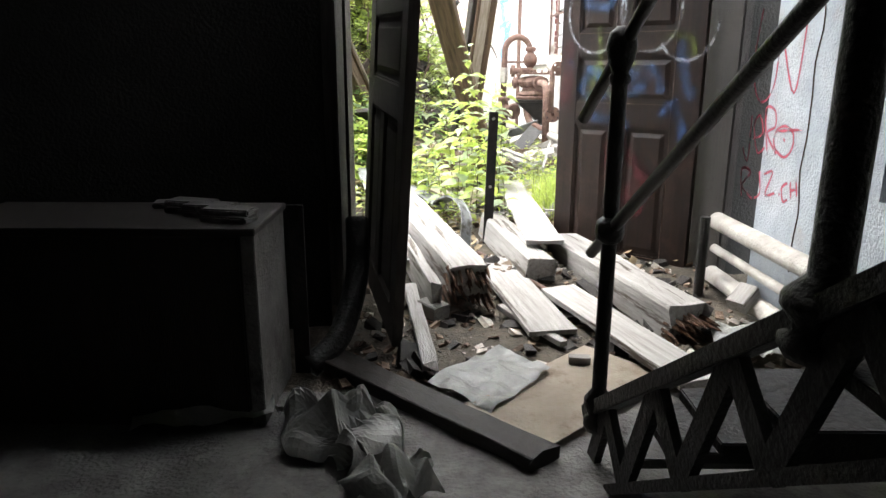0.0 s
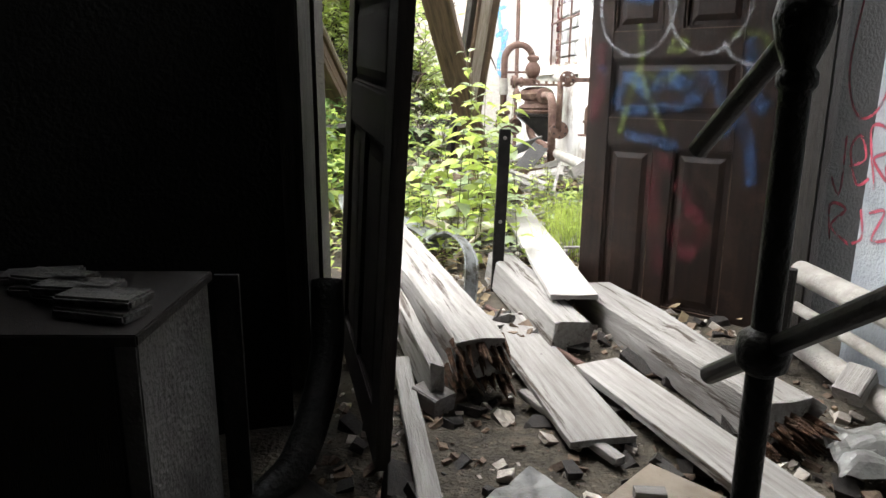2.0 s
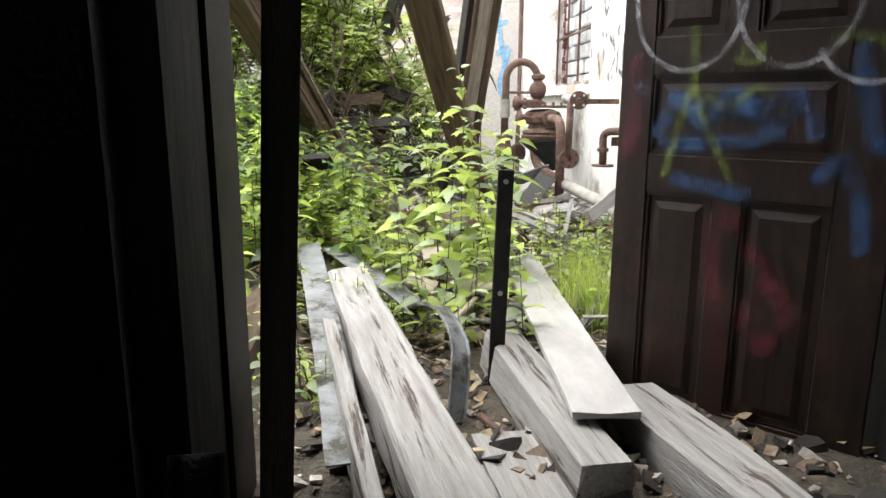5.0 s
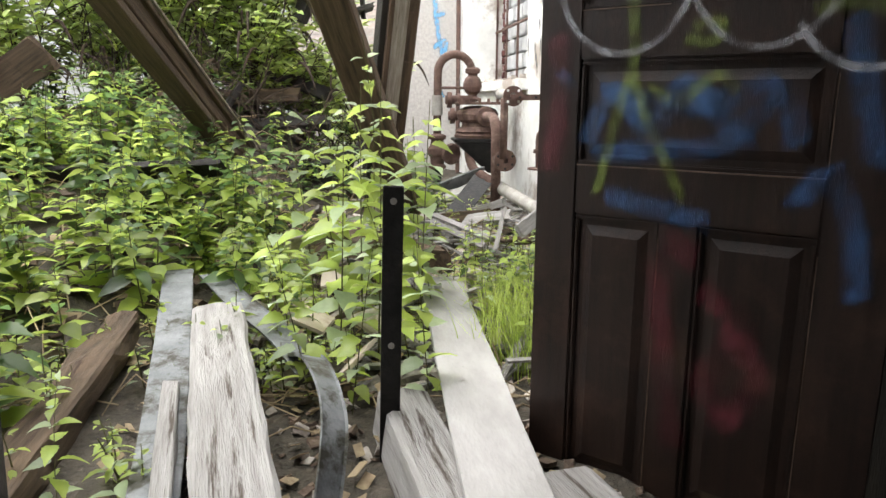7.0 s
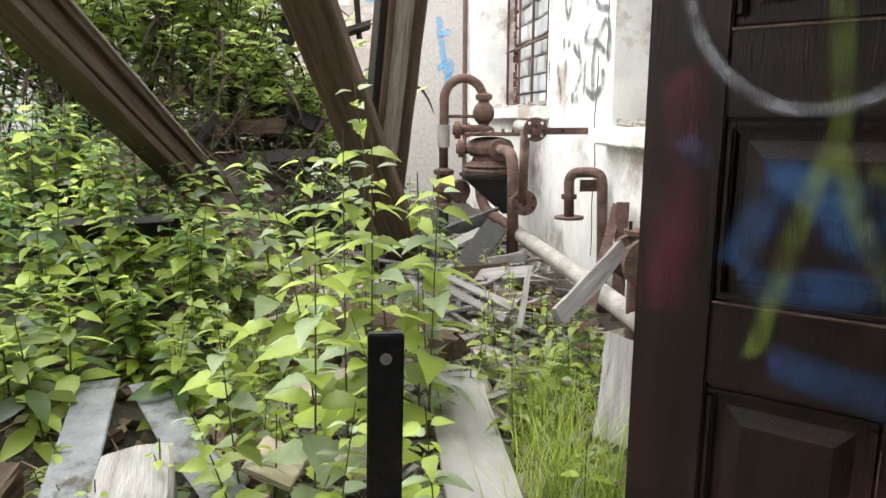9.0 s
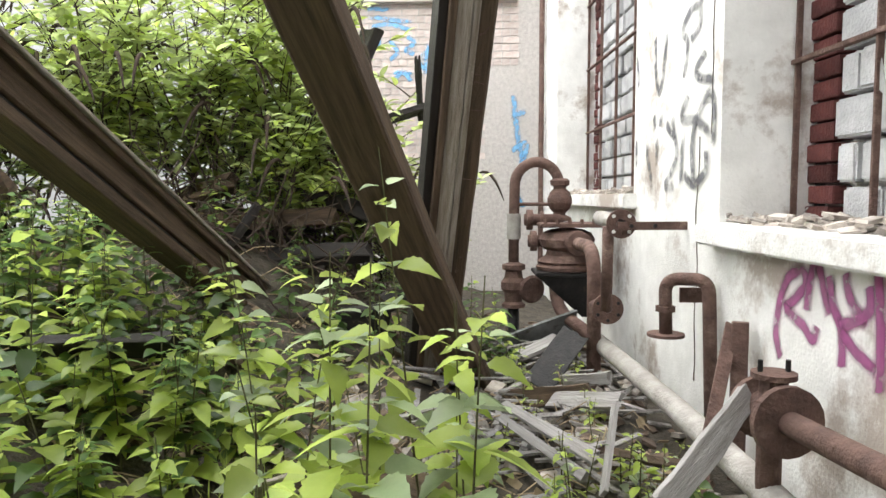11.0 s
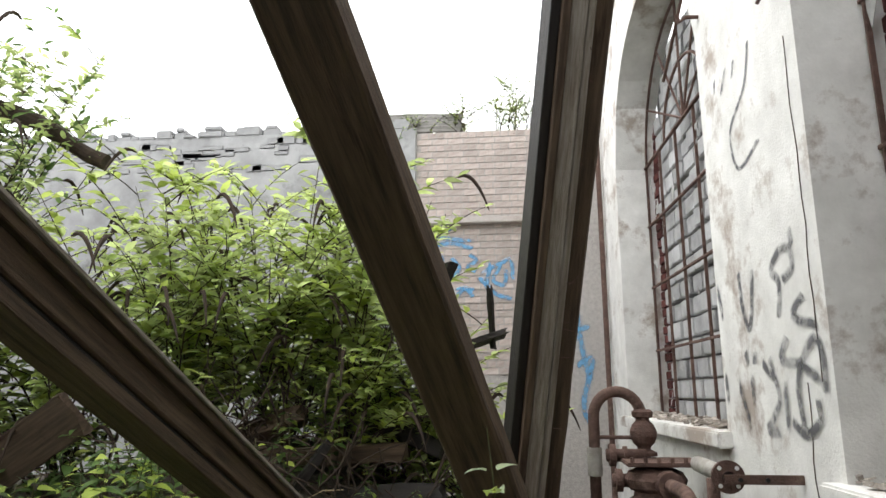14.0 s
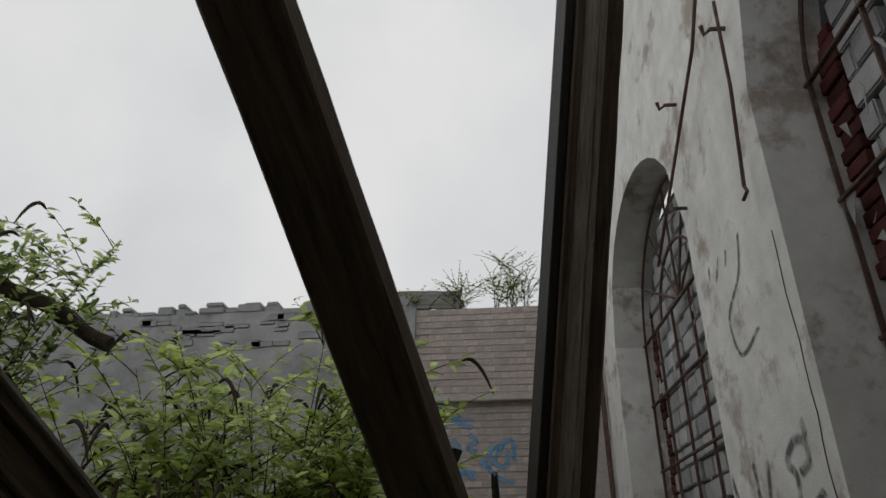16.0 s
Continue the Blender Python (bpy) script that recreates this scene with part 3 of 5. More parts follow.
graffiti("wall_graffiti", [[(4.96, 3.04), (4.94, 2.8), (4.86, 2.65), (4.79, 2.77), (4.73, 3.02)], [(4.41, 2.66), (4.36, 2.86), (4.45, 2.95), (4.33, 3.04), (4.2, 3.03), (4.18, 2.92), (4.32, 2.87)], [(4.17, 3.15), (4.15, 3.02)], [(4.07, 2.76), (4.23, 2.66), (3.94, 2.58)], [(5.39, 3.02), (5.3, 2.74)], [(4.96, 2.52), (4.92, 2.41)], [(4.79, 2.51), (4.83, 2.41)], [(5.36, 2.4), (5.33, 2.16)], [(5.13, 2.35), (4.95, 2.0)], [(4.89, 2.37), (4.87, 2.16)], [(4.7, 2.43), (4.56, 2.34), (4.59, 2.46)], [(4.54, 2.34), (4.5, 2.2), (4.71, 2.03)], [(4.32, 2.56), (4.42, 2.43), (4.16, 2.4)], [(4.41, 2.33), (4.41, 2.02)], [(4.21, 2.03), (4.24, 2.3), (4.08, 2.49), (3.97, 2.51), (3.93, 2.39), (3.95, 2.24)], [(4.21, 2.4), (3.95, 2.3)], [(4.36, 2.1), (4.2, 2.03), (4.0, 2.12)], [(4.07, 2.19), (3.99, 2.18)], [(4.06, 2.14), (3.98, 2.14)], [(4.72, 2.01), (4.51, 2.03)]],
         on_wall, S_BLACK, None, "faded grey sprayed lettering on white plaster", 0.085, (-0.0004, 0, 0))
graffiti("wall_graffiti", [[(4.45, 4.44), (4.57, 4.18), (4.87, 3.98), (4.78, 3.69), (4.42, 3.77)], [(4.7, 4.44), (4.76, 4.31)], [(4.85, 4.46), (4.98, 4.28)], [(5.07, 4.47), (5.09, 4.35)]], on_wall, S_BLACK, None, "faded grey sprayed arrow on white plaster", 0.05, (-0.0004, 0, 0))
graffiti("wall_graffiti", [[(3.17, 1.26), (3.22, 1.39), (3.15, 1.6), (3.03, 1.66), (3.0, 1.6), (3.16, 1.48)], [(3.16, 1.49), (3.0, 1.44), (2.93, 1.4), (2.9, 1.46)], [(2.98, 1.5), (2.96, 1.62), (2.92, 1.71), (2.87, 1.62), (2.82, 1.51)], [(2.83, 1.67), (2.8, 1.56), (2.74, 1.47), (2.73, 1.33)], [(2.73, 1.69), (2.69, 1.59), (2.59, 1.52)], [(2.59, 1.66), (2.59, 1.56), (2.76, 1.48)], [(2.75, 1.47), (2.64, 1.41), (2.53, 1.37)], [(2.55, 1.73), (2.52, 1.54), (2.51, 1.29)]],
         on_wall, S_PURPLE, None, "purple sprayed tag under the window sill", 0.085, (-0.0004, 0, 0))


def on_inner(u, v):
    return (1.916, u, v)


graffiti("wall_graffiti", [[(4.3, 1.76), (4.34, 1.4), (4.21, 1.2), (4.05, 1.3), (4.04, 1.67)], [(4.03, 1.61), (3.81, 1.26), (3.76, 1.68)], [(4.47, 1.06), (4.29, 0.83), (4.29, 1.13)], [(4.24, 0.97), (4.12, 1.02), (4.18, 1.12), (4.24, 1.05), (4.16, 0.9), (4.07, 0.94)], [(4.02, 0.88), (4.11, 1.15), (4.0, 1.16), (3.97, 1.07), (4.06, 1.02), (3.91, 0.91)], [(3.74, 1.01), (3.76, 0.95), (3.83, 0.91), (3.93, 0.94), (3.97, 1.0), (3.93, 1.06), (3.84, 1.08), (3.76, 1.05), (3.74, 0.98)], [(3.98, 1.04), (3.64, 1.08)], [(3.86, 1.01), (3.83, 1.0)], [(4.3, 0.59), (4.34, 0.77), (4.21, 0.77), (4.31, 0.67), (4.14, 0.61)], [(4.1, 0.8), (4.06, 0.67), (4.13, 0.62)], [(4.04, 0.78), (3.93, 0.81), (3.99, 0.67), (3.87, 0.7)], [(3.83, 0.7), (3.81, 0.7)], [(3.74, 0.78), (3.8, 0.74), (3.77, 0.67), (3.72, 0.69)], [(3.72, 0.8), (3.68, 0.69)], [(3.66, 0.82), (3.62, 0.71)], [(3.7, 0.74), (3.64, 0.76)]],
         on_inner, S_RED, None, "red sprayed strokes and words on the whitewashed wall", 0.028, (-0.0004, 0, 0))


def on_recess(u, v):
    return (2.316, u, v)


graffiti("wall_graffiti", [[(4.24, 1.7), (4.22, 1.53)], [(4.09, 1.63), (4.07, 1.48)], [(4.07, 1.62), (3.94, 1.57), (4.07, 1.52)], [(4.19, 1.33), (4.1, 1.17), (4.14, 0.97)], [(4.09, 1.41), (3.94, 1.44), (4.01, 1.3), (3.84, 1.28)]], on_recess, S_BLACK, None, "black sprayed letters in the wall recess", 0.05, (-0.0004, 0, 0))


# ---- windows of the factory ----
def sill(u0, u1, z):
    rnd = random.Random(int(u0 * 10))
    t = thing("window_sill", "worn pale stone window sill with flaked plaster", "window sill")
    t.matrix_world = WALL
    part("slab", box((-0.1, u0 - 0.08, z - 0.11), (0.5, u1 + 0.08, z + 0.006), bevel=0.012), PLASTER, t)
    bm = bmesh.new()
    for i in range(260):
        w = rnd.uniform(0.01, 0.05)
        cuboid(bm, (-w, -w * 0.7, 0), (w, w * 0.7, rnd.uniform(0.004, 0.025)), pose(rnd.uniform(0.02, 0.44), rnd.uniform(u0, u1), z + 0.008 + rnd.uniform(0, 0.04) * rnd.random(), rnd.uniform(-20, 20), rnd.uniform(-20, 20), rnd.uniform(0, 180)))
    part("debris", bm, RUBBLE, t, "heap of flaked plaster and chips")["kind"] = "stuff"


def window(name, u0, u1, z0, z1, rise, cols, rows):
    """An iron window in its opening, bricked up behind, some panes gone."""
    rnd = random.Random(int(u1 * 7))
    t = thing(name, "rusty iron arched window with broken panes, bricked up behind", "window", kind="structure")
    t.matrix_world = WALL

    def top(u):
        w = min(max((u - u0) / (u1 - u0), 0), 1)
        return z1 - rise + rise * math.sqrt(max(0, 1 - (2 * w - 1) ** 2))
    for i in range(cols + 1):
        u = u0 + 0.03 + (u1 - u0 - 0.06) * i / cols
        part("window_bar", box((0.36, u - 0.010, z0), (0.39, u + 0.010, min(top(u) - 0.01, z1 - rise + 0.02)), bevel=0.003), RUST, t)
    for j in range(rows + 1):
        z = z0 + (z1 - rise - z0) * j / rows
        part("window_bar", box((0.35, u0, z - 0.012), (0.385, u1, z + 0.012), bevel=0.003), RUST, t)
    c, r = (u0 + u1) / 2, (u1 - u0) / 2
    for k in (0.45, 0.97):
        part("window_arch", tube(bmesh.new(), [(0.375, c + k * r * math.cos(a), z1 - rise + k * rise * math.sin(a)) for a in [math.pi * i / 18 for i in range(19)]], 0.016, 6), RUST, t)
    for i in range(1, 6):
        a = math.pi * i / 6
        part("window_bar", tube(bmesh.new(), [(0.375, c, z1 - rise), (0.375, c + 0.97 * r * math.cos(a), z1 - rise + 0.97 * rise * math.sin(a))], 0.014, 6), RUST, t)
    # brick infill: dark red strip by each jamb, grey blocks between
    red, grey, glass = [], bmesh.new(), []
    h = 0.105
    n = int((z1 - z0) / h)
    base = bpy.data.meshes.new("brick")
    b = box((0, 0, 0), (0.1, 0.23, h - 0.014), bevel=0.005)
    b.to_mesh(base)
    b.free()
    base.materials.append(REDBRICK)
    for j in range(n):
        z = z0 + j * h
        for side in (0, 1):
            ob = new("brick", base)
            ob.parent = t
            w = u0 + rnd.uniform(-0.02, 0.03) if side == 0 else u1 - 0.23 + rnd.uniform(-0.03, 0.02)
            if top(w + 0.115) > z + h:
                ob.location = (0.46 + rnd.uniform(-0.012, 0.012), w, z)
            else:
                bpy.data.objects.remove(ob)
    gh = 0.21
    for j in range(int((z1 - z0) / gh)):
        z, u = z0 + j * gh, u0 + 0.25 + (0.2 if j % 2 else 0)
        while u < u1 - 0.3:
            w = rnd.uniform(0.3, 0.42)
            if top(u) > z + gh and top(min(u + w, u1 - 0.26)) > z + gh:
                cuboid(grey, (0.45 + rnd.uniform(-0.02, 0.02), u, z), (0.58, min(u + w - 0.03, u1 - 0.26), z + gh - 0.025), bevel=0.012)
            u += w
    part("block_infill", grey, GREYBRICK, t, "grey rough block infill")
    part("mortar_bed", wall_with_holes(u1 - u0, 0.01, 0.02, []), MORTAR, t).matrix_local = pose(0.58, u0, z0)
    bm = bmesh.new()
    cuboid(bm, (0.56, u0, z0), (0.6, u1, z1 - rise))
    part("mortar_back", bm, MORTAR, t)
    for i in range(26):
        u, z = rnd.uniform(u0 + 0.05, u1 - 0.1), rnd.uniform(z0, z1 - rise)
        bm = bmesh.new()
        pts = [(u + rnd.uniform(-0.12, 0.12), z + rnd.uniform(-0.14, 0.14)) for k in range(3)]
        lo = [bm.verts.new((0.372, *p)) for p in pts]
        hi = [bm.verts.new((0.376, *p)) for p in pts]
        bm.faces.new(lo), bm.faces.new(hi[::-1])
        for k in range(3):
            bm.faces.new((lo[k], hi[k], hi[(k + 1) % 3], lo[(k + 1) % 3]))
        part("glass_shard", bm, PLASTIC, t, "dirty broken pane")
    sill(u0, u1, z0)


window("window_1", *WIN[0], 4, 4)
window("window_2", *WIN[1], 5, 4)
# rods, hooks and the rain pipe on the wall
def wall_rod(name, pts, r, label, cat="iron rod"):
    ob = part(name, tube(bmesh.new(), [WALL @ Vector(p) for p in pts], r, 8), RUST)
    return tagged(ob, label, cat)


wall_rod("iron_rod", [(-0.12, 3.6, 6.6), (-0.1, 4.3, 5.9), (-0.1, 6.0, 6.4 - 1.5)], 0.014, "thin rusty iron rod slanting across the wall")
wall_rod("iron_rod", [(-0.08, 3.85, 5.9), (-0.08, 3.9, 5.2), (-0.07, 4.05, 4.55), (-0.07, 4.02, 4.5), (-0.07, 4.1, 4.48)], 0.013, "hooked rusty rod hanging on the wall")
for u, z in ((5.3, 5.1), (5.1, 6.0), (3.95, 5.75)):
    wall_rod("wall_hook", [(0.02, u, z), (-0.1, u, z), (-0.14, u + 0.02, z - 0.03), (-0.16, u, z + 0.03)], 0.016, "rusty iron wall hook", "hook")
wall_rod("rain_pipe", [(-0.06, 9.6, 0.4), (-0.06, 9.6, 3.0), (-0.06, 9.6, 6.2)], 0.035, "thin grey rain pipe on the white wall", "pipe")
# cracks in the plaster
bm = bmesh.new()
rn = random.Random(8)
for u, z0, z1 in ((4.15, 0.9, 2.3), (3.98, 2.3, 4.2)):
    pts = [(-0.003, u + 0.05 * noise.noise((z * 3, u, 0)), z) for z in [z0 + (z1 - z0) * i / 14 for i in range(15)]]
    tube(bm, [WALL @ Vector(p) for p in pts], 0.0028, 4)
tagged(part("plaster_crack", bm, ROT), "thin dark crack in the white plaster", "crack")
bm = tube(bmesh.new(), [(1.918, 3.62 + 0.05 * noise.noise((z * 4, 0, 2)), z) for z in [0.3 + 1.6 * i / 20 for i in range(21)]], 0.004, 4)
tagged(part("plaster_crack", bm, ROT), "dark crack through the whitewashed wall", "crack")


# ---- pipework at the wall ----
def pipe_part(name, pts, r, parent, bend=0.1, material=RUST):
    return part(name, tube(bmesh.new(), elbow(pts, bend) if len(pts) > 2 else pts, r, 16), material, parent, smooth=True)


def flange(parent, at, axis, r=0.11, thick=0.025, hole=0.03, bolts=4):
    m, _ = along(at, tuple(Vector(at) + Vector(axis)))
    bm = bmesh.new()
    n = 24
    prof = [(hole, 0), (r, 0), (r, thick), (hole, thick)]
    rings = [[bm.verts.new(m @ Vector((q * math.cos(2 * math.pi * k / n), q * math.sin(2 * math.pi * k / n), z))) for k in range(n)] for q, z in prof]
    for a, b in zip(rings, rings[1:] + rings[:1]):
        for k in range(n):
            bm.faces.new((a[k], a[(k + 1) % n], b[(k + 1) % n], b[k]))
    fl = part("flange", bm, RUST, parent, "rusty round flange with bolt holes")
    for k in range(bolts):
        a = 2 * math.pi * (k + 0.5) / bolts
        p = m @ Vector((r * 0.75 * math.cos(a), r * 0.75 * math.sin(a), -0.004))
        q = m @ Vector((r * 0.75 * math.cos(a), r * 0.75 * math.sin(a), thick + 0.004))
        part("bolt_hole", tube(bmesh.new(), [p, q], 0.012, 8), PLASTER if bolts == 4 else IRON, fl)
    return fl


def turned(name, parent, at, profile, axis=(0, 0, 1), material=RUST, label=""):
    m, _ = along(at, tuple(Vector(at) + Vector(axis)))
    ob = part(name, lathe(profile), material, parent, label, smooth=False)
    ob.matrix_local = m
    return ob


valve = thing("valve_station", "rusty cast-iron valve with bent pipes at the wall", "valve")
turned("valve_body", valve, (1.33, 10.3, 0.97), [(0.05, 0), (0.24, 0.0), (0.25, 0.03), (0.22, 0.05), (0.24, 0.07), (0.22, 0.09), (0.17, 0.12), (0.16, 0.16), (0.21, 0.19), (0.23, 0.25), (0.2, 0.3), (0.13, 0.33), (0.05, 0.34)])
part("cover_plate", box((1.1, 10.1, 1.32), (1.66, 10.6, 1.35), bevel=0.008), RUST, valve, "flat rusty cover plate")
for k in range(6):
    part("bolt", tube(bmesh.new(), [(1.14 + 0.095 * k, 10.13, 1.345), (1.14 + 0.095 * k, 10.13, 1.385)], 0.016, 6), RUST, valve)
part("base_plate", box((1.06, 10.05, 0.935), (1.58, 10.5, 0.965), bevel=0.006), IRON, valve, "dark iron base plate")
bm = bmesh.new()
vs = [bm.verts.new(p) for p in ((1.08, 10.08, 0.93), (1.56, 10.08, 0.93), (1.56, 10.46, 0.93), (1.08, 10.46, 0.93), (1.44, 10.16, 0.6), (1.56, 10.16, 0.6), (1.56, 10.4, 0.6), (1.44, 10.4, 0.6))]
for q in ((0, 1, 5, 4), (1, 2, 6, 5), (2, 3, 7, 6), (3, 0, 4, 7), (4, 5, 6, 7), (3, 2, 1, 0)):
    bm.faces.new([vs[k] for k in q])
part("bracket_plate", bm, IRON, valve, "dark iron support bracket")
turned("ball", valve, (1.31, 10.6, 1.35), [(0.03, 0), (0.1, 0.01), (0.1, 0.035), (0.05, 0.06), (0.055, 0.08), (0.085, 0.11), (0.105, 0.16), (0.105, 0.2), (0.085, 0.25), (0.055, 0.28), (0.055, 0.3), (0.08, 0.31), (0.085, 0.35), (0.06, 0.37)])
bend = [(0.92, 10.62, 0.95), (0.92, 10.62, 1.3), (0.925, 10.62, 1.55)] + [(1.115 - 0.19 * math.cos(math.pi * k / 14), 10.61, 1.66 + 0.2 * math.sin(math.pi * k / 14)) for k in range(14)] + [(1.31, 10.6, 1.68)]
part("u_pipe", tube(bmesh.new(), bend, 0.045, 16), RUST, valve, smooth=True)
part("cross_pipe", tube(bmesh.new(), [(0.95, 10.61, 1.5), (1.24, 10.6, 1.5)], 0.016, 10), RUST, valve)
turned("coupling", valve, (0.92, 10.62, 1.2), [(0.04, 0), (0.06, 0.0), (0.06, 0.22), (0.04, 0.22)], (0, 0, 1), LAGGED, "pale coupling sleeve")
turned("gate_valve", valve, (0.92, 10.6, 0.6), [(0.05, 0), (0.1, 0.01), (0.1, 0.04), (0.075, 0.06), (0.085, 0.14), (0.11, 0.17), (0.11, 0.23), (0.08, 0.27), (0.07, 0.33), (0.1, 0.34), (0.1, 0.38), (0.04, 0.4)])
turned("handwheel", valve, (1.06, 10.5, 0.78), [(0.02, 0), (0.1, 0.0), (0.12, 0.02), (0.1, 0.04), (0.02, 0.04)], (0.4, -0.9, 0))
turned("bonnet", valve, (0.98, 10.58, 0.78), [(0.02, 0), (0.07, 0.0), (0.07, 0.1), (0.03, 0.12)], (0.8, -0.6, 0))
part("down_pipe", tube(bmesh.new(), [(0.92, 10.6, 0.6), (0.92, 10.6, 0.1)], 0.05, 14), IRON, valve, smooth=True)
for z, y, x0 in ((1.37, 10.5, 1.0), (1.2, 10.35, 1.02)):
    part("side_pipe", tube(bmesh.new(), [(x0, y, z), (1.3, y, z)], 0.05, 14), RUST, valve, smooth=True)
    turned("nut", valve, (x0 + 0.02, y, z), [(0.02, 0), (0.085, 0.0), (0.085, 0.05), (0.02, 0.05)], (1, 0, 0))
    turned("nut", valve, (x0 + 0.13, y, z), [(0.02, 0), (0.07, 0.0), (0.07, 0.03), (0.02, 0.03)], (1, 0, 0))
turned("outlet_collar", valve, (1.38, 10.12, 1.2), [(0.03, 0), (0.095, 0.0), (0.1, 0.03), (0.085, 0.06), (0.095, 0.09), (0.05, 0.1)], (0.1, -0.9, 0))
pipe_part("down_pipe", [(1.38, 10.1, 1.2), (1.42, 9.55, 1.2), (1.41, 9.45, 0.05)], 0.05, valve, 0.22)
part("flange_stem", tube(bmesh.new(), [(1.39, 8.93, 1.38), (1.4, 9.0, 0.85)], 0.035, 14), RUST, valve, smooth=True)
part("flange_stem", tube(bmesh.new(), [(1.45, 8.86, 1.4), (1.42, 9.35, 1.42)], 0.05, 14), LAGGED, valve, smooth=True)
part("flange_stem", tube(bmesh.new(), [(1.47, 9.34, 0.81), (1.42, 9.5, 0.8)], 0.05, 14), RUST, valve, smooth=True)
flange(valve, (1.45, 8.86, 1.4), (0, -1, 0), 0.088)
flange(valve, (1.475, 9.34, 0.805), (0, -1, 0), 0.105, bolts=6)
part("wall_bracket", box((1.42, 8.8, 1.365), (1.84, 8.825, 1.415), bevel=0.004), RUST, valve, "flat iron wall bracket")
for x in (1.5, 1.64):
    part("bolt", tube(bmesh.new(), [(x, 8.79, 1.39), (x, 8.803, 1.39)], 0.012, 8), IRON, valve)
pipe_part("curved_pipe", [(1.22, 10.2, 0.93), (1.24, 10.15, 0.66), (1.5, 9.6, 0.5)], 0.05, valve, 0.16)

goose = thing("gooseneck_pipe", "rusty gooseneck pipe with a flat flange", "pipe")
pipe_part("bent_pipe", [(1.61, 8.43, 0.82), (1.6, 8.43, 1.12), (1.79, 8.3, 1.13), (1.8, 8.22, 0.2)], 0.035, goose, 0.08)
flange(goose, (1.61, 8.43, 0.82), (0, 0, -1), 0.1, 0.016, 0.02, 0)
turned("collar", goose, (1.605, 8.43, 0.94), [(0.03, 0), (0.052, 0.0), (0.052, 0.03), (0.03, 0.03)])
part("wall_bracket", box((1.68, 8.42, 0.99), (1.84, 8.44, 1.07)), RUST, goose)
main = thing("low_pipe", "long dusty grey pipe along the foot of the wall", "pipe")
pipe_part("pipe_run", [(1.46, 9.7, 0.52), (1.6, 8.2, 0.48), (1.66, 7.2, 0.45), (1.72, 5.6, 0.42)], 0.06, main, 0.15, LAGGED)
big = thing("flanged_valve", "large rusty flanged valve lying by the wall", "valve")
turned("valve_body", big, (1.62, 7.2, 0.66), [(0.06, 0), (0.12, 0.0), (0.12, 0.025), (0.075, 0.04), (0.08, 0.11), (0.11, 0.15), (0.13, 0.18), (0.13, 0.21), (0.05, 0.22)], (0.1, -0.98, 0.0))
turned("bonnet", big, (1.63, 7.1, 0.74), [(0.05, 0), (0.05, 0.05), (0.08, 0.055), (0.08, 0.075), (0.02, 0.08)])
for dx in (-0.05, 0.05):
    part("bolt", tube(bmesh.new(), [(1.63 + dx, 7.1, 0.79), (1.63 + dx, 7.1, 0.86)], 0.01, 8), IRON, big)
part("pipe_run", tube(bmesh.new(), [(1.64, 6.99, 0.66), (1.76, 5.9, 0.7)], 0.045, 16), RUST, big, smooth=True)
part("pipe_leg", tube(bmesh.new(), [(1.72, 6.2, 0.68), (1.72, 6.2, 0.1)], 0.035, 12), RUST, big)
part("pipe_leg", tube(bmesh.new(), [(1.63, 7.12, 0.6), (1.63, 7.12, 0.1)], 0.045, 12), RUST, big)
big.location = (0.02, 0.1, 0.11)
ob = put_timber("steel_bar", (1.36, 7.2, 0.3), (1.80, 8.0, 0.95), 0.06, 0.012, RUST, "flat rusty steel bar leaning on the wall", "steel bar", 30, 4, (0, 0), 0.001)
ob = put_timber("pipe_stub", (1.78, 7.85, 0.25), (1.80, 7.9, 0.98), 0.075, 0.075, RUST, "short rusty square pipe stub by the wall", "pipe", 0, 5, (0, 0), 0.001)


# ---- boards, beams and scrap on the ground ----
put_timber("board", (1.12, 6.75, 0.6), (1.62, 7.3, 0.83), 0.085, 0.03, GREYWOOD, "pale bleached board leaning on the pipes", "plank", 60, 11, (0.02, 0.03))
put_timber("board", (1.2, 6.1, 0.3), (1.45, 6.75, 0.5), 0.2, 0.03, GREYWOOD, "short pale board lying in the nettles", "plank", 20, 12, (0.02, 0.03))
put_timber("rotten_beam", (0.16, 3.72, 0.2), (-0.46, 6.05, 0.33), 0.23, 0.2, GREYWOOD, "bleached beam with a rotten splintered end", "beam", 0, 21, (0.1, 0.05), 0.012)
put_timber("plank", (-0.03, 3.62, 0.12), (-0.45, 5.3, 0.26), 0.06, 0.2, GREYWOOD, "weathered plank beside the rotten beam", "plank", 0, 22, (0.06, 0.03), 0.006)
put_timber("beam_stub", (0.63, 4.15, 0.12), (0.39, 5.35, 0.17), 0.2, 0.2, GREYWOOD, "squared timber under a white board", "beam", 8, 23, (0.04, 0.03), 0.006)
put_timber("white_board", (0.685, 4.4, 0.265), (0.675, 6.98, 0.27), 0.25, 0.028, WHITEBOARD, "whitish flat board with a broken end", "plank", 0, 24, (0.02, 0.02), 0.003)
put_timber("rotten_beam", (1.30, 3.28, 0.1), (0.86, 4.75, 0.15), 0.24, 0.2, GREYWOOD, "long bleached beam with a rotten underside", "beam", 0, 25, (0.12, 0.03), 0.012)
put_timber("plank", (0.58, 3.3, 0.06), (0.33, 4.6, 0.10), 0.26, 0.028, GREYWOOD, "wide grey plank lying on the rubble", "plank", 0, 26, (0.01, 0.02), 0.003)
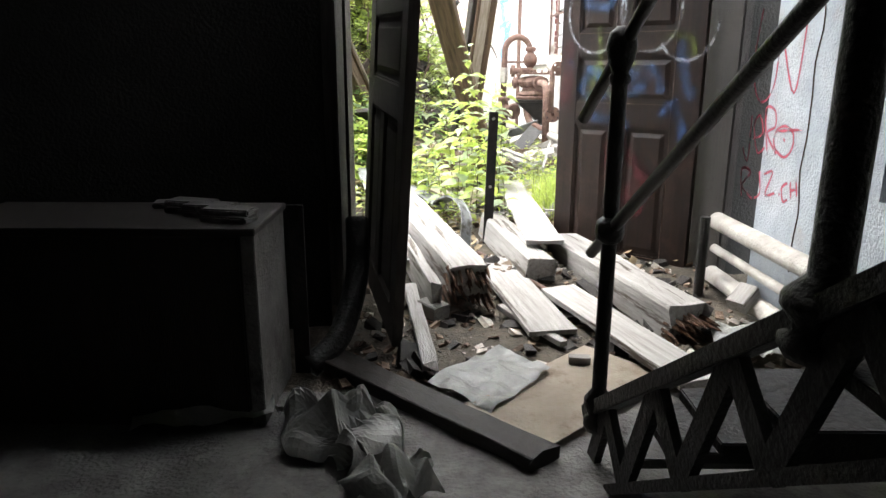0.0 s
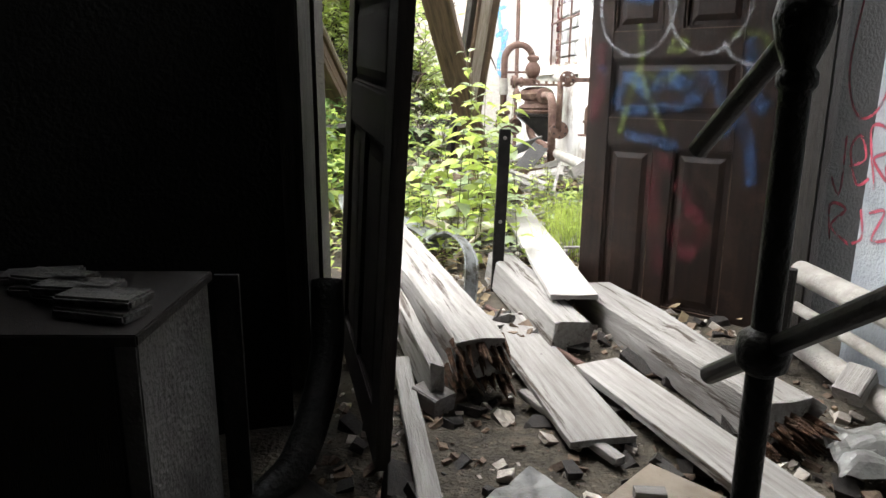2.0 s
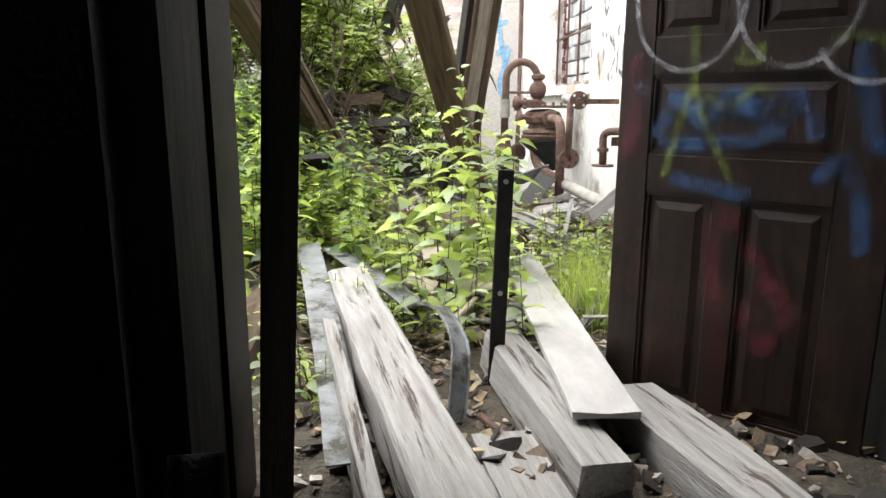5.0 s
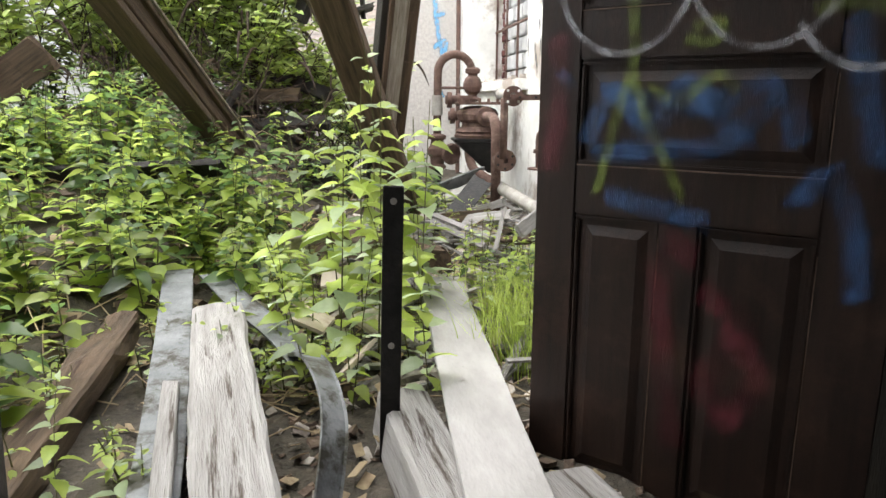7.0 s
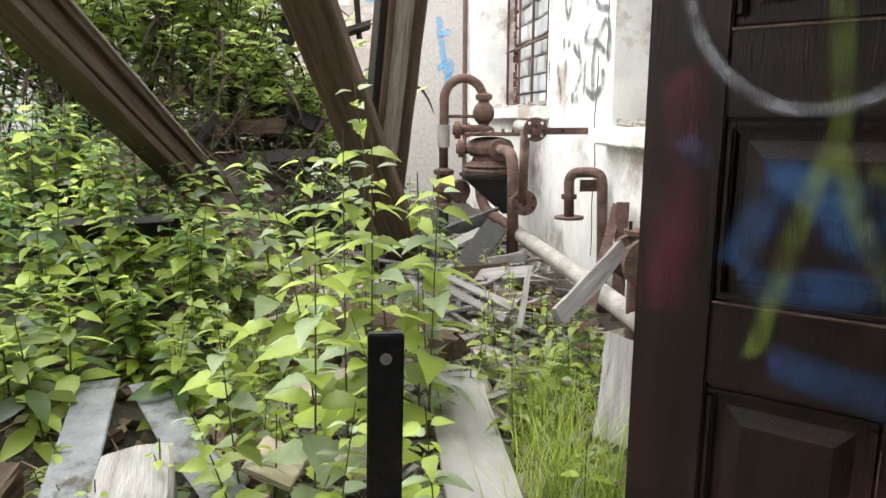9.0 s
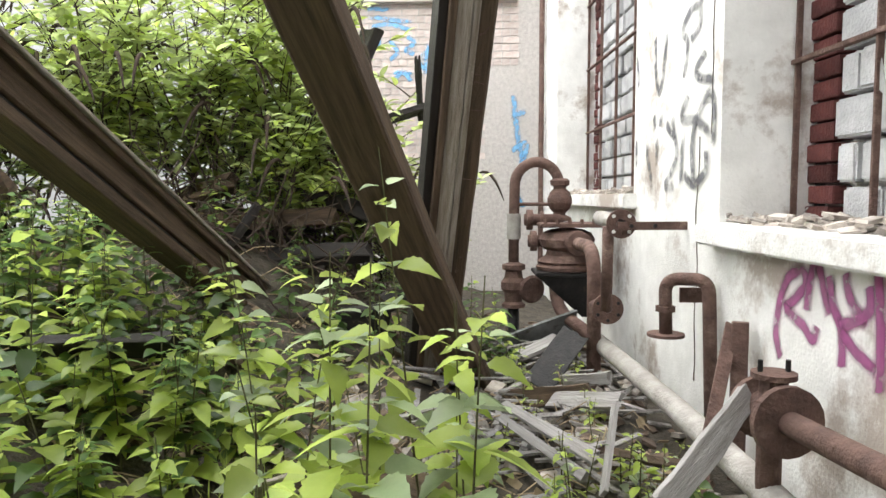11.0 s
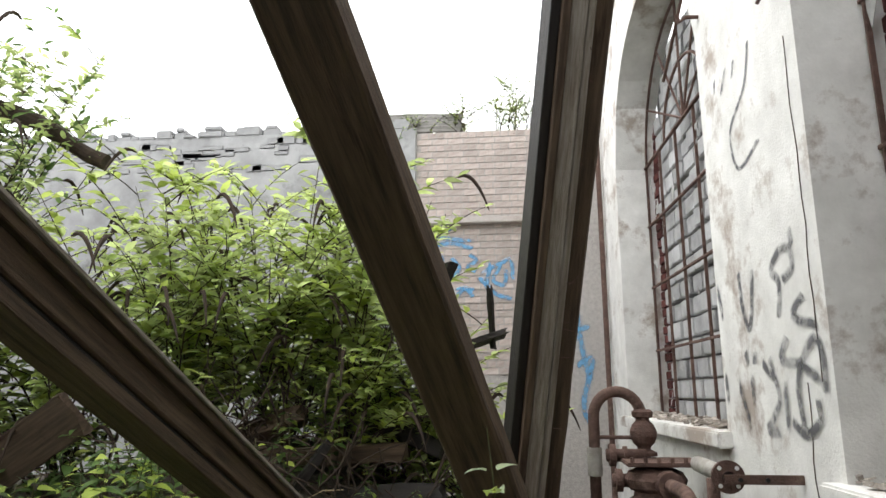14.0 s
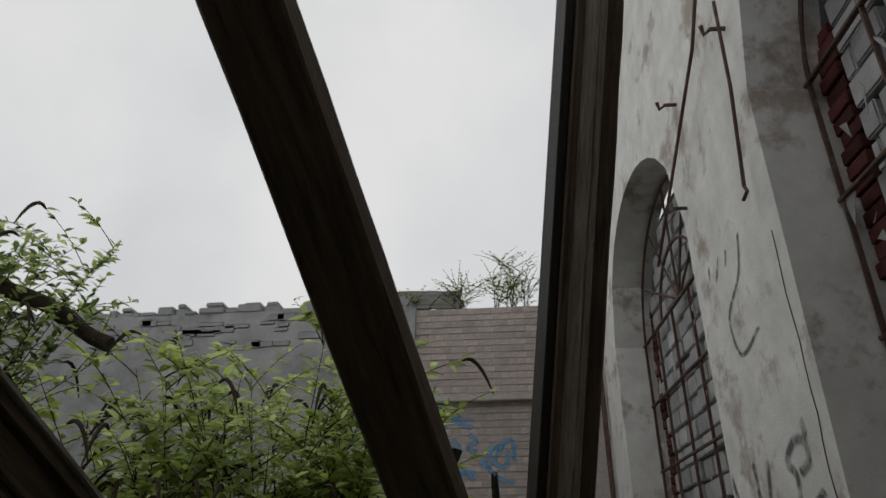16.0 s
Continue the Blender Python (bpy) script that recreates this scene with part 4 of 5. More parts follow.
put_timber("plank", (1.13, 2.7, 0.07), (0.70, 3.96, 0.09), 0.23, 0.035, GREYWOOD, "grey plank lying towards the doorway", "plank", 0, 27, (0.01, 0.02), 0.003)
put_timber("stick", (-0.05, 2.86, 0.06), (-0.2, 4.0, 0.09), 0.075, 0.04, GREYWOOD, "narrow pale batten with a split end", "stick", 0, 28, (0.05, 0.02), 0.004)
put_timber("stick", (0.62, 3.2, 0.04), (0.33, 3.75, 0.05), 0.05, 0.03, GREYWOOD, "thin wooden batten on the rubble", "stick", 0, 29, (0.02, 0.02), 0.003)
put_timber("threshold_board", (-0.52, 3.02, 0.03), (0.38, 2.16, 0.03), 0.15, 0.06, BLACKWOOD, "worn dark threshold board across the doorway", "threshold", 0, 30, (0.02, 0.04), 0.006)
put_timber("log", (-0.84, 4.6, 0.12), (-0.86, 6.0, 0.34), 0.15, 0.14, BEAMWOOD, "weathered round log among the leaves", "log", 0, 31, (0.05, 0.05), 0.02)
put_timber("rotten_beam", (0.72, 6.95, 0.4), (-0.15, 7.5, 0.44), 0.17, 0.14, BEAMWOOD, "rotten beam lying across the yard", "beam", 0, 32, (0.15, 0.1), 0.028)
for i, (a, b) in enumerate((((0.75, 8.4, 0.42), (1.15, 7.9, 0.34)), ((0.72, 8.3, 0.46), (1.12, 7.75, 0.36)), ((0.7, 8.2, 0.42), (1.05, 7.65, 0.33)), ((1.25, 8.0, 0.55), (1.1, 7.5, 0.32)))):
    put_timber("lath", a, b, 0.05, 0.02, GREYWOOD, "thin pale lath on the scrap heap", "lath", 20 * i, 40 + i, (0.01, 0.01), 0.002, "laths on the scrap heap")
for i, (a, b, w, h, m) in enumerate((((0.72, 9.6, 0.32), (1.25, 9.9, 0.5), 0.16, 0.03, GREYWOOD), ((0.98, 9.2, 0.3), (1.3, 9.5, 0.62), 0.2, 0.012, IRON), ((1.0, 8.9, 0.3), (1.42, 8.5, 0.42), 0.1, 0.03, GREYWOOD), ((0.75, 8.9, 0.3), (1.3, 8.85, 0.36), 0.12, 0.04, BEAMWOOD),
                                     ((1.1, 9.4, 0.28), (1.38, 8.7, 0.5), 0.07, 0.03, GREYWOOD), ((0.8, 10.0, 0.4), (1.4, 10.0, 0.62), 0.2, 0.02, ZINC), ((1.15, 8.2, 0.26), (1.52, 7.7, 0.36), 0.08, 0.04, BEAMWOOD), ((0.55, 8.6, 0.28), (0.95, 9.3, 0.34), 0.06, 0.03, GREYWOOD))):
    put_timber("scrap_piece", a, b, w, h, m, "broken scrap lying below the old valve", "scrap", 25 * i, 140 + i, (0.05, 0.06), 0.006, "scrap below the valve")
# rotten ends: splinters
def splinters(at, axis, w, h, seed, n=46):
    rnd = random.Random(seed)
    m, _ = along(at, tuple(Vector(at) + Vector(axis)))
    bm = bmesh.new()
    for i in range(n):
        x, y = rnd.uniform(-w / 2, w / 2), rnd.uniform(-h / 2, h / 2)
        l, r = rnd.uniform(0.03, 0.13), rnd.uniform(0.006, 0.02)
        p = m @ Vector((x, y, -0.06))
        q = m @ Vector((x + rnd.uniform(-0.02, 0.02), y + rnd.uniform(-0.025, 0.015), l))
        tube(bm, [p, p.lerp(q, 0.6), q], [r, r * 0.8, r * 0.15], 5)
    tagged(part("rotten_splinters", bm, ROT), "dark red-brown rotten splinters at a beam end", "splinters", kind="stuff")


splinters((0.15, 3.77, 0.17), (0.22, -0.97, -0.3), 0.28, 0.22, 1)
splinters((1.285, 3.33, 0.07), (0.38, -0.92, -0.1), 0.24, 0.16, 2)
bar = part("iron_post", box((-0.035, -0.012, -0.1), (0.035, 0.012, 0.98), bevel=0.003), IRON)
bar.matrix_world = pose(0.35, 5.15, 0.1, 1, 1.5, 4)
tagged(bar, "dark drilled iron flat bar standing upright", "post")
for z in (0.93, 0.42):
    h = part("bolt_hole", tube(bmesh.new(), [(0, -0.0135, z), (0, 0.0135, z)], 0.012, 10), LAGGED, bar)
rod = part("iron_pipe", tube(bmesh.new(), [(0.26, 4.75, 0.1), (0.66, 3.95, 0.07)], 0.017, 10), RUST)
tagged(rod, "thin rusty pipe lying between the planks", "pipe")


def strip(name, pts, width, label, mat_=ZINC, twist=0.0, lip=0.0):
    """A bent sheet-metal strip along points, 2 mm thick."""
    p = smooth_path(pts, 8)
    bm = bmesh.new()
    rows = []
    for i, c in enumerate(p):
        d = (p[min(i + 1, len(p) - 1)] - p[max(i - 1, 0)]).normalized()
        s = d.cross(Vector((0, 0, 1))).normalized()
        n = s.cross(d)
        a = twist * i / len(p)
        s2 = s * math.cos(a) + n * math.sin(a)
        n2 = n * math.cos(a) - s * math.sin(a)
        w = width / 2 + 0.004 * noise.noise(c * 9)
        rows.append([bm.verts.new(c + s2 * k * w + n2 * e) for k, e in ((-1, lip), (-0.93, 0), (0.93, 0.004), (1, lip), (1, lip - 0.004), (0.93, -0.004), (-0.93, -0.006), (-1, lip - 0.004))])
    for a, b in zip(rows, rows[1:]):
        for k in range(8):
            bm.faces.new((a[k], a[(k + 1) % 8], b[(k + 1) % 8], b[k]))
    bm.faces.new(rows[0][::-1]), bm.faces.new(rows[-1])
    return tagged(part(name, bm, mat_), label, "metal sheet")


strip("zinc_strip", [(-0.22, 4.2, 0.2), (-0.44, 5.2, 0.3), (-0.76, 6.5, 0.47)], 0.15, "flat grey zinc strip spotted with dirt")
strip("zinc_strip", [(-0.62, 6.6, 0.42), (-0.4, 6.25, 0.36), (-0.12, 5.85, 0.3), (0.02, 5.6, 0.24)], 0.14, "bent zinc strip lying over the rubble", lip=0.012)
strip("zinc_strip", [(-0.05, 5.75, 0.26), (0.08, 5.3, 0.4), (0.17, 4.95, 0.34), (0.15, 4.72, 0.1)], 0.1, "curled end of a zinc gutter strip", twist=1.0, lip=0.012)


def sheet(name, corners, material, label, category, amp=0.01, n=12, freq=7.0, lift=0.0):
    """A crumpled sheet over four corners, 3 mm thick."""
    a, b, c, d = [Vector(p) for p in corners]
    bm = bmesh.new()
    top = [[None] * (n + 1) for _ in range(n + 1)]
    for i in range(n + 1):
        for j in range(n + 1):
            u, v = i / n, j / n
            p = (a * (1 - u) + b * u) * (1 - v) + (d * (1 - u) + c * u) * v
            k = Vector((noise.noise(p * freq), noise.noise(p * freq + Vector((9, 0, 0))), abs(noise.noise(p * freq + Vector((0, 7, 0)))) * 1.6 + 0.4 * noise.noise(p * freq * 2.7)))
            top[i][j] = bm.verts.new(p + k * amp + Vector((0, 0, lift * math.sin(math.pi * u) * math.sin(math.pi * v))))
    for i in range(n):
        for j in range(n):
            bm.faces.new((top[i][j], top[i + 1][j], top[i + 1][j + 1], top[i][j + 1]))
    bmesh.ops.solidify(bm, geom=bm.faces[:], thickness=0.003)
    return tagged(part(name, bm, material), label, category)


sheet("cardboard_sheet", ((0.06, 2.55, 0.03), (0.36, 2.22, 0.03), (1.05, 2.85, 0.03), (0.72, 3.2, 0.035)), CARDBOARD, "damp flat board lying on the floor", "board", 0.004)
sheet("plastic_sheet", ((-0.06, 2.8, 0.03), (0.2, 2.5, 0.03), (0.5, 2.9, 0.05), (0.28, 3.15, 0.05)), PLASTIC, "crumpled dirty white plastic film", "plastic", 0.025, 22)
sheet("plastic_sheet", ((-0.68, 2.45, 0.02), (-0.45, 2.05, 0.02), (-0.12, 2.15, 0.02), (-0.2, 2.5, 0.02)), PLASTIC, "heap of crumpled dirty plastic film", "plastic", 0.13, 26, 6.0, 0.12)
sheet("plastic_sheet", ((-0.35, 2.15, 0.02), (-0.3, 1.85, 0.02), (0.0, 1.95, 0.02), (-0.05, 2.2, 0.02)), PLASTIC, "crumpled translucent plastic bag", "plastic", 0.1, 24, 8.0, 0.08)
sheet("plastic_sheet", ((1.35, 3.1, 0.05), (1.7, 2.95, 0.05), (1.75, 3.35, 0.05), (1.4, 3.45, 0.05)), PLASTIC, "crumpled white plastic by the pipes", "plastic", 0.045, 20, 8.0, 0.05)
sheet("paper_sack", ((-1.3, 2.6, 0.02), (-1.2, 2.35, 0.02), (-0.66, 2.45, 0.05), (-0.7, 2.62, 0.06)), PLASTIC, "flattened pale sack in the shadow", "sack", 0.03, 14, 7.0, 0.05)
put_timber("wood_block", (1.62, 3.55, 0.12), (1.72, 3.62, 0.2), 0.11, 0.08, GREYWOOD, "small pale wooden block on the rubble", "block", 0, 50, (0, 0), 0.001)
put_timber("wood_block", (0.60, 2.99, 0.055), (0.70, 2.98, 0.055), 0.045, 0.035, GREYWOOD, "small pale wooden offcut", "block", 0, 51, (0, 0), 0.001)
put_timber("wood_block", (0.0, 3.62, 0.05), (-0.1, 3.72, 0.07), 0.12, 0.08, GREYWOOD, "pale broken block beside the beam", "block", 0, 52, (0, 0), 0.004)
for i, (x, y, z) in enumerate(((0.1, 6.6, 0.4), (0.3, 6.15, 0.3), (-0.02, 6.1, 0.32), (0.25, 7.0, 0.42), (0.55, 7.1, 0.4), (-0.15, 7.2, 0.5), (0.2, 5.7, 0.25))):
    ob = part("roof_tile", box((-0.12, -0.09, 0), (0.12, 0.09, 0.018), bevel=0.005), RUBBLE if i % 2 else CARDBOARD)
    ob.matrix_world = pose(x, y, z - 0.02, 12 + 5 * i, -8 + 4 * i, 40 * i)
    tagged(ob, "broken pale tile slab on the rubble", "slab", "broken slabs")

# inside, left: a crate-like cabinet with stones on it, and the stairs
cab = thing("cabinet", "dusty cabinet, the hall's shade put into its dark colour", "cabinet")
# Body and top are coloured near black for the shade indoors.
part("body", box((-1.9, 2.45, 0.0), (-0.755, 2.93, 0.78), bevel=0.006), BLACKWOOD, cab)
part("side_frame", box((-0.752, 2.45, 0.0), (-0.70, 2.93, 0.79), bevel=0.004), CONCRETE, cab, "pale worn wooden side")
part("top_board", box((-1.92, 2.43, 0.782), (-0.69, 2.95, 0.81), bevel=0.004), BLACKWOOD, cab)
ob = part("metal_plate", box((-0.685, 2.94, 0.0), (-0.615, 2.955, 0.8)), IRON)
tagged(ob, "narrow dark metal plate standing beside the cabinet", "plate")
rn = random.Random(4)
for i in range(7):
    ob = part("tile_stack", box((-0.1, -0.05, 0), (0.1, 0.05, 0.025), bevel=0.006), CONCRETE)
    ob.matrix_world = pose(-0.82 - 0.1 * (i % 4), 2.55 + 0.09 * (i % 4) + rn.uniform(0, 0.03), 0.812 + 0.026 * (i // 4), 0, 0, rn.uniform(-20, 20))
    tagged(ob, "broken dusty slab lying on the cabinet", "slab", "slabs on the cabinet")
# Tube stands in for a curved sheet at the wall base.
ob = part("bent_pipe", tube(bmesh.new(), smooth_path([(-0.62, 2.95, 0.03), (-0.5, 3.1, 0.12), (-0.44, 3.35, 0.35), (-0.45, 3.5, 0.62)], 6), 0.06, 12), IRON, smooth=True)
tagged(ob, "dark tube in place of a curved wall-base sheet", "pipe")

stairs = thing("iron_staircase", "black cast-iron staircase with lattice strings and pipe rails", "stairs")
SD = Vector((0.30, -2.39, 1.70)).normalized()
SB = Vector((0.55, 2.3, 0.05))
for off in (0.0, 0.95):
    o = Vector((off, 0.12 * off, 0))
    a, b = SB + o, SB + o + SD * 5.2
    for dz, h in ((0.10, 0.05), (-0.24, 0.035)):
        m, ln = along(a + Vector((0, 0, dz)), b + Vector((0, 0, dz)))
        part("string_flange", box((-0.03, -h / 2, 0), (0.03, h / 2, ln), bevel=0.004), IRON, stairs).matrix_local = m
    n = 12
    for i in range(n):
        p = a + SD * (5.2 * i / n)
        q = a + SD * (5.2 * (i + 0.5) / n)
        r = a + SD * (5.2 * (i + 1) / n)
        for s, e in ((p + Vector((0, 0, -0.23)), q + Vector((0, 0, 0.08))), (q + Vector((0, 0, 0.08)), r + Vector((0, 0, -0.23)))):
            m, ln = along(s, e)
            part("lattice_bar", box((-0.014, -0.034, 0), (0.014, 0.034, ln)), IRON, stairs).matrix_local = m
for i in range(12):
    z = 0.17 * (i + 1)
    p = SB + SD * ((z - 0.02) / SD.z)
    bm = box((p.x + 0.035, p.y - 0.15, z - 0.035), (p.x + 0.93, p.y + 0.15, z), bevel=0.004)
    tr = part("tread", bm, IRON if i else CONCRETE, stairs, "" if i else "grey worn lowest tread")
def newel(x, y, z0, z1, r):
    part("newel_post", lathe([(r * 1.6, z0), (r * 1.9, z0 + 0.02), (r * 1.9, z0 + 0.04), (r * 1.3, z0 + 0.06), (r * 2.0, z0 + 0.1), (r * 2.0, z0 + 0.12), (r, z0 + 0.16), (r, z1 - 0.12), (r * 1.3, z1 - 0.11), (r * 1.3, z1 - 0.09), (r, z1 - 0.08), (r * 1.6, z1 - 0.04), (r * 1.9, z1), (r * 1.6, z1 + 0.04), (r * 0.7, z1 + 0.06)], 16), IRON, stairs, smooth=True).location = (x, y, 0)


newel(0.56, 2.22, 0.12, 1.45, 0.026)
part("rail_knob", lathe([(0.02, 0.81), (0.045, 0.83), (0.05, 0.86), (0.045, 0.89), (0.02, 0.91)], 14), IRON, stairs, smooth=True).location = (0.56, 2.22, 0)
newel(0.715, 1.2, 0.85, 2.2, 0.04)
RV = Vector((0.30, -2.39, 1.70)).normalized()
RU = Vector((0.43, -1.82, 1.70)).normalized()
for c, d, fwd in ((Vector((0.565, 2.22, 0.86)), RV, 0.22), (Vector((0.565, 2.22, 1.45)), RU, 0.36)):
    part("handrail", tube(bmesh.new(), [c - d * fwd, c + d * 3.6], 0.021, 12), IRON, stairs, smooth=True)
# pipes along the whitewashed wall
for z, r, m in ((0.46, 0.055, LAGGED), (0.28, 0.028, LAGGED), (0.11, 0.055, LAGGED)):
    ob = part("heating_pipe", tube(bmesh.new(), [(1.74, 4.22, z), (1.78, 2.2, z), (1.8, 0.2, z + 0.02)], r, 16), m, smooth=True)
    tagged(ob, "dusty grey heating pipe along the wall", "pipe", "wall pipes")
ob = part("standpipe", tube(bmesh.new(), [(1.60, 4.05, -0.05), (1.60, 4.05, 0.52)], 0.03, 12), IRON)
tagged(ob, "short dark standpipe by the door post", "pipe")


# ---- rubble ----
def chunks(name, material, n, area, size, seed, label):
    rnd = random.Random(seed)
    bm = bmesh.new()
    for i in range(n):
        x, y = rnd.uniform(area[0], area[1]), rnd.uniform(area[2], area[3])
        s = size * rnd.uniform(0.3, 1.0) ** 2
        m = pose(x, y, ground_z(x, y) + s * 0.15, rnd.uniform(-35, 35), rnd.uniform(-35, 35), rnd.uniform(0, 360))
        a, b, c = s * rnd.uniform(0.5, 1), s * rnd.uniform(0.3, 0.9), s * rnd.uniform(0.1, 0.4)
        vs = [bm.verts.new(m @ Vector((sx * a * rnd.uniform(0.6, 1), sy * b * rnd.uniform(0.6, 1), sz * c * rnd.uniform(0.7, 1)))) for sx in (-1, 1) for sy in (-1, 1) for sz in (-1, 1)]
        for q in ((0, 1, 3, 2), (4, 6, 7, 5), (0, 4, 5, 1), (2, 3, 7, 6), (0, 2, 6, 4), (1, 5, 7, 3)):
            bm.faces.new([vs[k] for k in q])
    return tagged(part(name, bm, material), label, "rubble", kind="stuff")


chunks("rubble", RUBBLE, 420, (-0.5, 1.8, 2.9, 5.4), 0.06, 1, "pale broken plaster and stone chips")
chunks("rubble", SHARDS, 900, (-0.6, 1.8, 2.8, 6.0), 0.05, 2, "brown crumbled brick and slate bits")
chunks("rubble", SHARDS, 1500, (-3.5, 1.7, 5.5, 11.5), 0.09, 3, "brown rubble under the plants")
chunks("rubble", RUBBLE, 500, (-0.4, 1.7, 5.3, 9.5), 0.12, 4, "pale rubble slabs among the plants")
chunks("slates", BLACKWOOD, 160, (-0.4, 1.6, 2.9, 4.6), 0.1, 6, "dark broken slates in the doorway")


# ---- plants ----
def leaf_shape(kind):
    """Outline of a leaf: (along, half width) with a notched edge for nettles."""
    if kind == "nettle":
        return [(0.0, 0.03), (0.12, 0.24), (0.2, 0.23), (0.28, 0.3), (0.38, 0.26), (0.46, 0.29), (0.58, 0.21), (0.66, 0.2), (0.78, 0.11), (0.9, 0.06), (1.0, 0.0)]
    if kind == "lance":
        return [(0.0, 0.02), (0.22, 0.15), (0.5, 0.17), (0.78, 0.09), (1.0, 0.0)]
    return [(0.0, 0.04), (0.25, 0.22), (0.55, 0.24), (0.8, 0.13), (1.0, 0.0)]


def add_leaf(V, F, at, way, size, kind, rnd, droop=0.35, fold=0.25):
    """Append a folded, drooping leaf to the lists V and F."""
    d = Vector(way).normalized()
    s = d.cross(Vector((0, 0, 1)))
    s = s.normalized() if s.length > 0.01 else Vector((1, 0, 0))
    n = s.cross(d)
    r = rnd.uniform(-0.6, 0.6)
    s, n = s * math.cos(r) + n * math.sin(r), n * math.cos(r) - s * math.sin(r)
    b = len(V)
    sh = leaf_shape(kind)
    for a, w in sh:
        c = Vector(at) + d * (a * size) - Vector((0, 0, 1)) * (droop * size * a * a)
        V.append(c)
        V.append(c + s * (w * size) + n * (fold * w * size))
        V.append(c - s * (w * size) + n * (fold * w * size))
    for i in range(len(sh) - 1):
        k, m = b + 3 * i, b + 3 * i + 3
        F.append((k, k + 1, m + 1, m))
        F.append((k + 2, k, m, m + 2))


def mesh_part(name, V, F, material, parent, label="", second=None, share=0.0, step=1):
    me = bpy.data.meshes.new(name)
    me.from_pydata([tuple(v) for v in V], [], F)
    me.materials.append(material)
    if second:
        me.materials.append(second)
        rnd = random.Random(len(V))
        pick = 0
        for i, p in enumerate(me.polygons):
            if i % step == 0:
                pick = 1 if rnd.random() < share else 0
            p.material_index = pick
            p.use_smooth = True
    ob = new(name, me)
    if parent is not None:
        ob.parent = parent
    if label:
        ob["label"] = label
    return ob


def nettle(h, seed, kind="nettle", size=0.1, pairs=9, material=LEAF, second=LEAFPALE, share=0.12):
    """An upright herb with leaf pairs, at the origin."""
    rnd = random.Random(seed)
    t = thing("nettle", "leafy green nettle growing out of the rubble", "plant", "nettles in the yard")
    lean = Vector((rnd.uniform(-0.15, 0.15), rnd.uniform(-0.15, 0.15), 0))
    line = [Vector((0, 0, -0.05)) + lean * (k / 8) ** 2 * h + Vector((0, 0, (h + 0.05) * k / 8)) for k in range(9)]
    part("stem", tube(bmesh.new(), line, [0.005 * (1 - 0.08 * k) for k in range(9)], 5), STEM, t)
    V, F = [], []
    for i in range(pairs):
        f = 0.22 + 0.78 * i / (pairs - 1)
        p = line[min(int(f * 8), 7)].lerp(line[min(int(f * 8) + 1, 8)], f * 8 - int(f * 8))
        a = i * 90 + rnd.uniform(-25, 25)
        sz = size * (1.15 - 0.75 * f ** 3) * rnd.uniform(0.8, 1.2)
        for q in (0, 180):
            w = radians(a + q + rnd.uniform(-15, 15))
            d = Vector((math.cos(w), math.sin(w), rnd.uniform(-0.1, 0.5)))
            add_leaf(V, F, p + d.normalized() * 0.02, d, sz, kind, rnd, rnd.uniform(0.2, 0.6))
        if f > 0.45 and rnd.random() < 0.6:
            for q in range(3):
                w = rnd.uniform(0, 6.28)
                d = Vector((math.cos(w), math.sin(w), 0.5))
                add_leaf(V, F, p, d, sz * 0.5, kind, rnd, 0.3)
    mesh_part("foliage", V, F, material, t, "", second, share, 2 * (len(leaf_shape(kind)) - 1))
    return t


def sow(kinds, n, area, seed, keep=lambda x, y: True, scale=(0.7, 1.2)):
    rnd = random.Random(seed)
    done = 0
    while done < n:
        x, y = rnd.uniform(area[0], area[1]), rnd.uniform(area[2], area[3])
        if not keep(x, y):
            continue
        k = kinds[rnd.randrange(len(kinds))]
        ob = copy_thing(k, pose(x, y, ground_z(x, y) - 0.02, rnd.uniform(-9, 9), rnd.uniform(-9, 9), rnd.uniform(0, 360)))
        ob.scale = [rnd.uniform(*scale)] * 3
        done += 1


def sow_joined(kinds, n, area, seed, scale=(0.7, 1.2)):
    """Undergrowth that nobody could count: many herbs as one mesh."""
    rnd = random.Random(seed)
    V, F, slots, mats = [], [], [], []
    for i in range(n):
        x, y = rnd.uniform(area[0], area[1]), rnd.uniform(area[2], area[3])
        f = rnd.uniform(*scale)
        m = pose(x, y, ground_z(x, y) - 0.02, rnd.uniform(-9, 9), rnd.uniform(-9, 9), rnd.uniform(0, 360)) @ Matrix.Scale(f, 4)
        for c in kinds[rnd.randrange(len(kinds))].children:
            b = len(V)
            own = [mt for mt in c.data.materials]
            for mt in own:
                if mt not in mats:
                    mats.append(mt)
            V.extend(tuple(m @ v.co) for v in c.data.vertices)
            for p in c.data.polygons:
                F.append([b + k for k in p.vertices])
                slots.append(mats.index(own[p.material_index]))
    me = bpy.data.meshes.new("undergrowth")
    me.from_pydata(V, [], F)
    for mt in mats:
        me.materials.append(mt)
    me.polygons.foreach_set("material_index", slots)
    me.polygons.foreach_set("use_smooth", [True] * len(F))
    return tagged(new("undergrowth", me), "dense undergrowth of herbs, shade put into their dark green", "undergrowth", kind="stuff")


def clear_of_walk(x, y):
    return (x - 0.35) ** 2 + (y - 4.7) ** 2 > 0.45


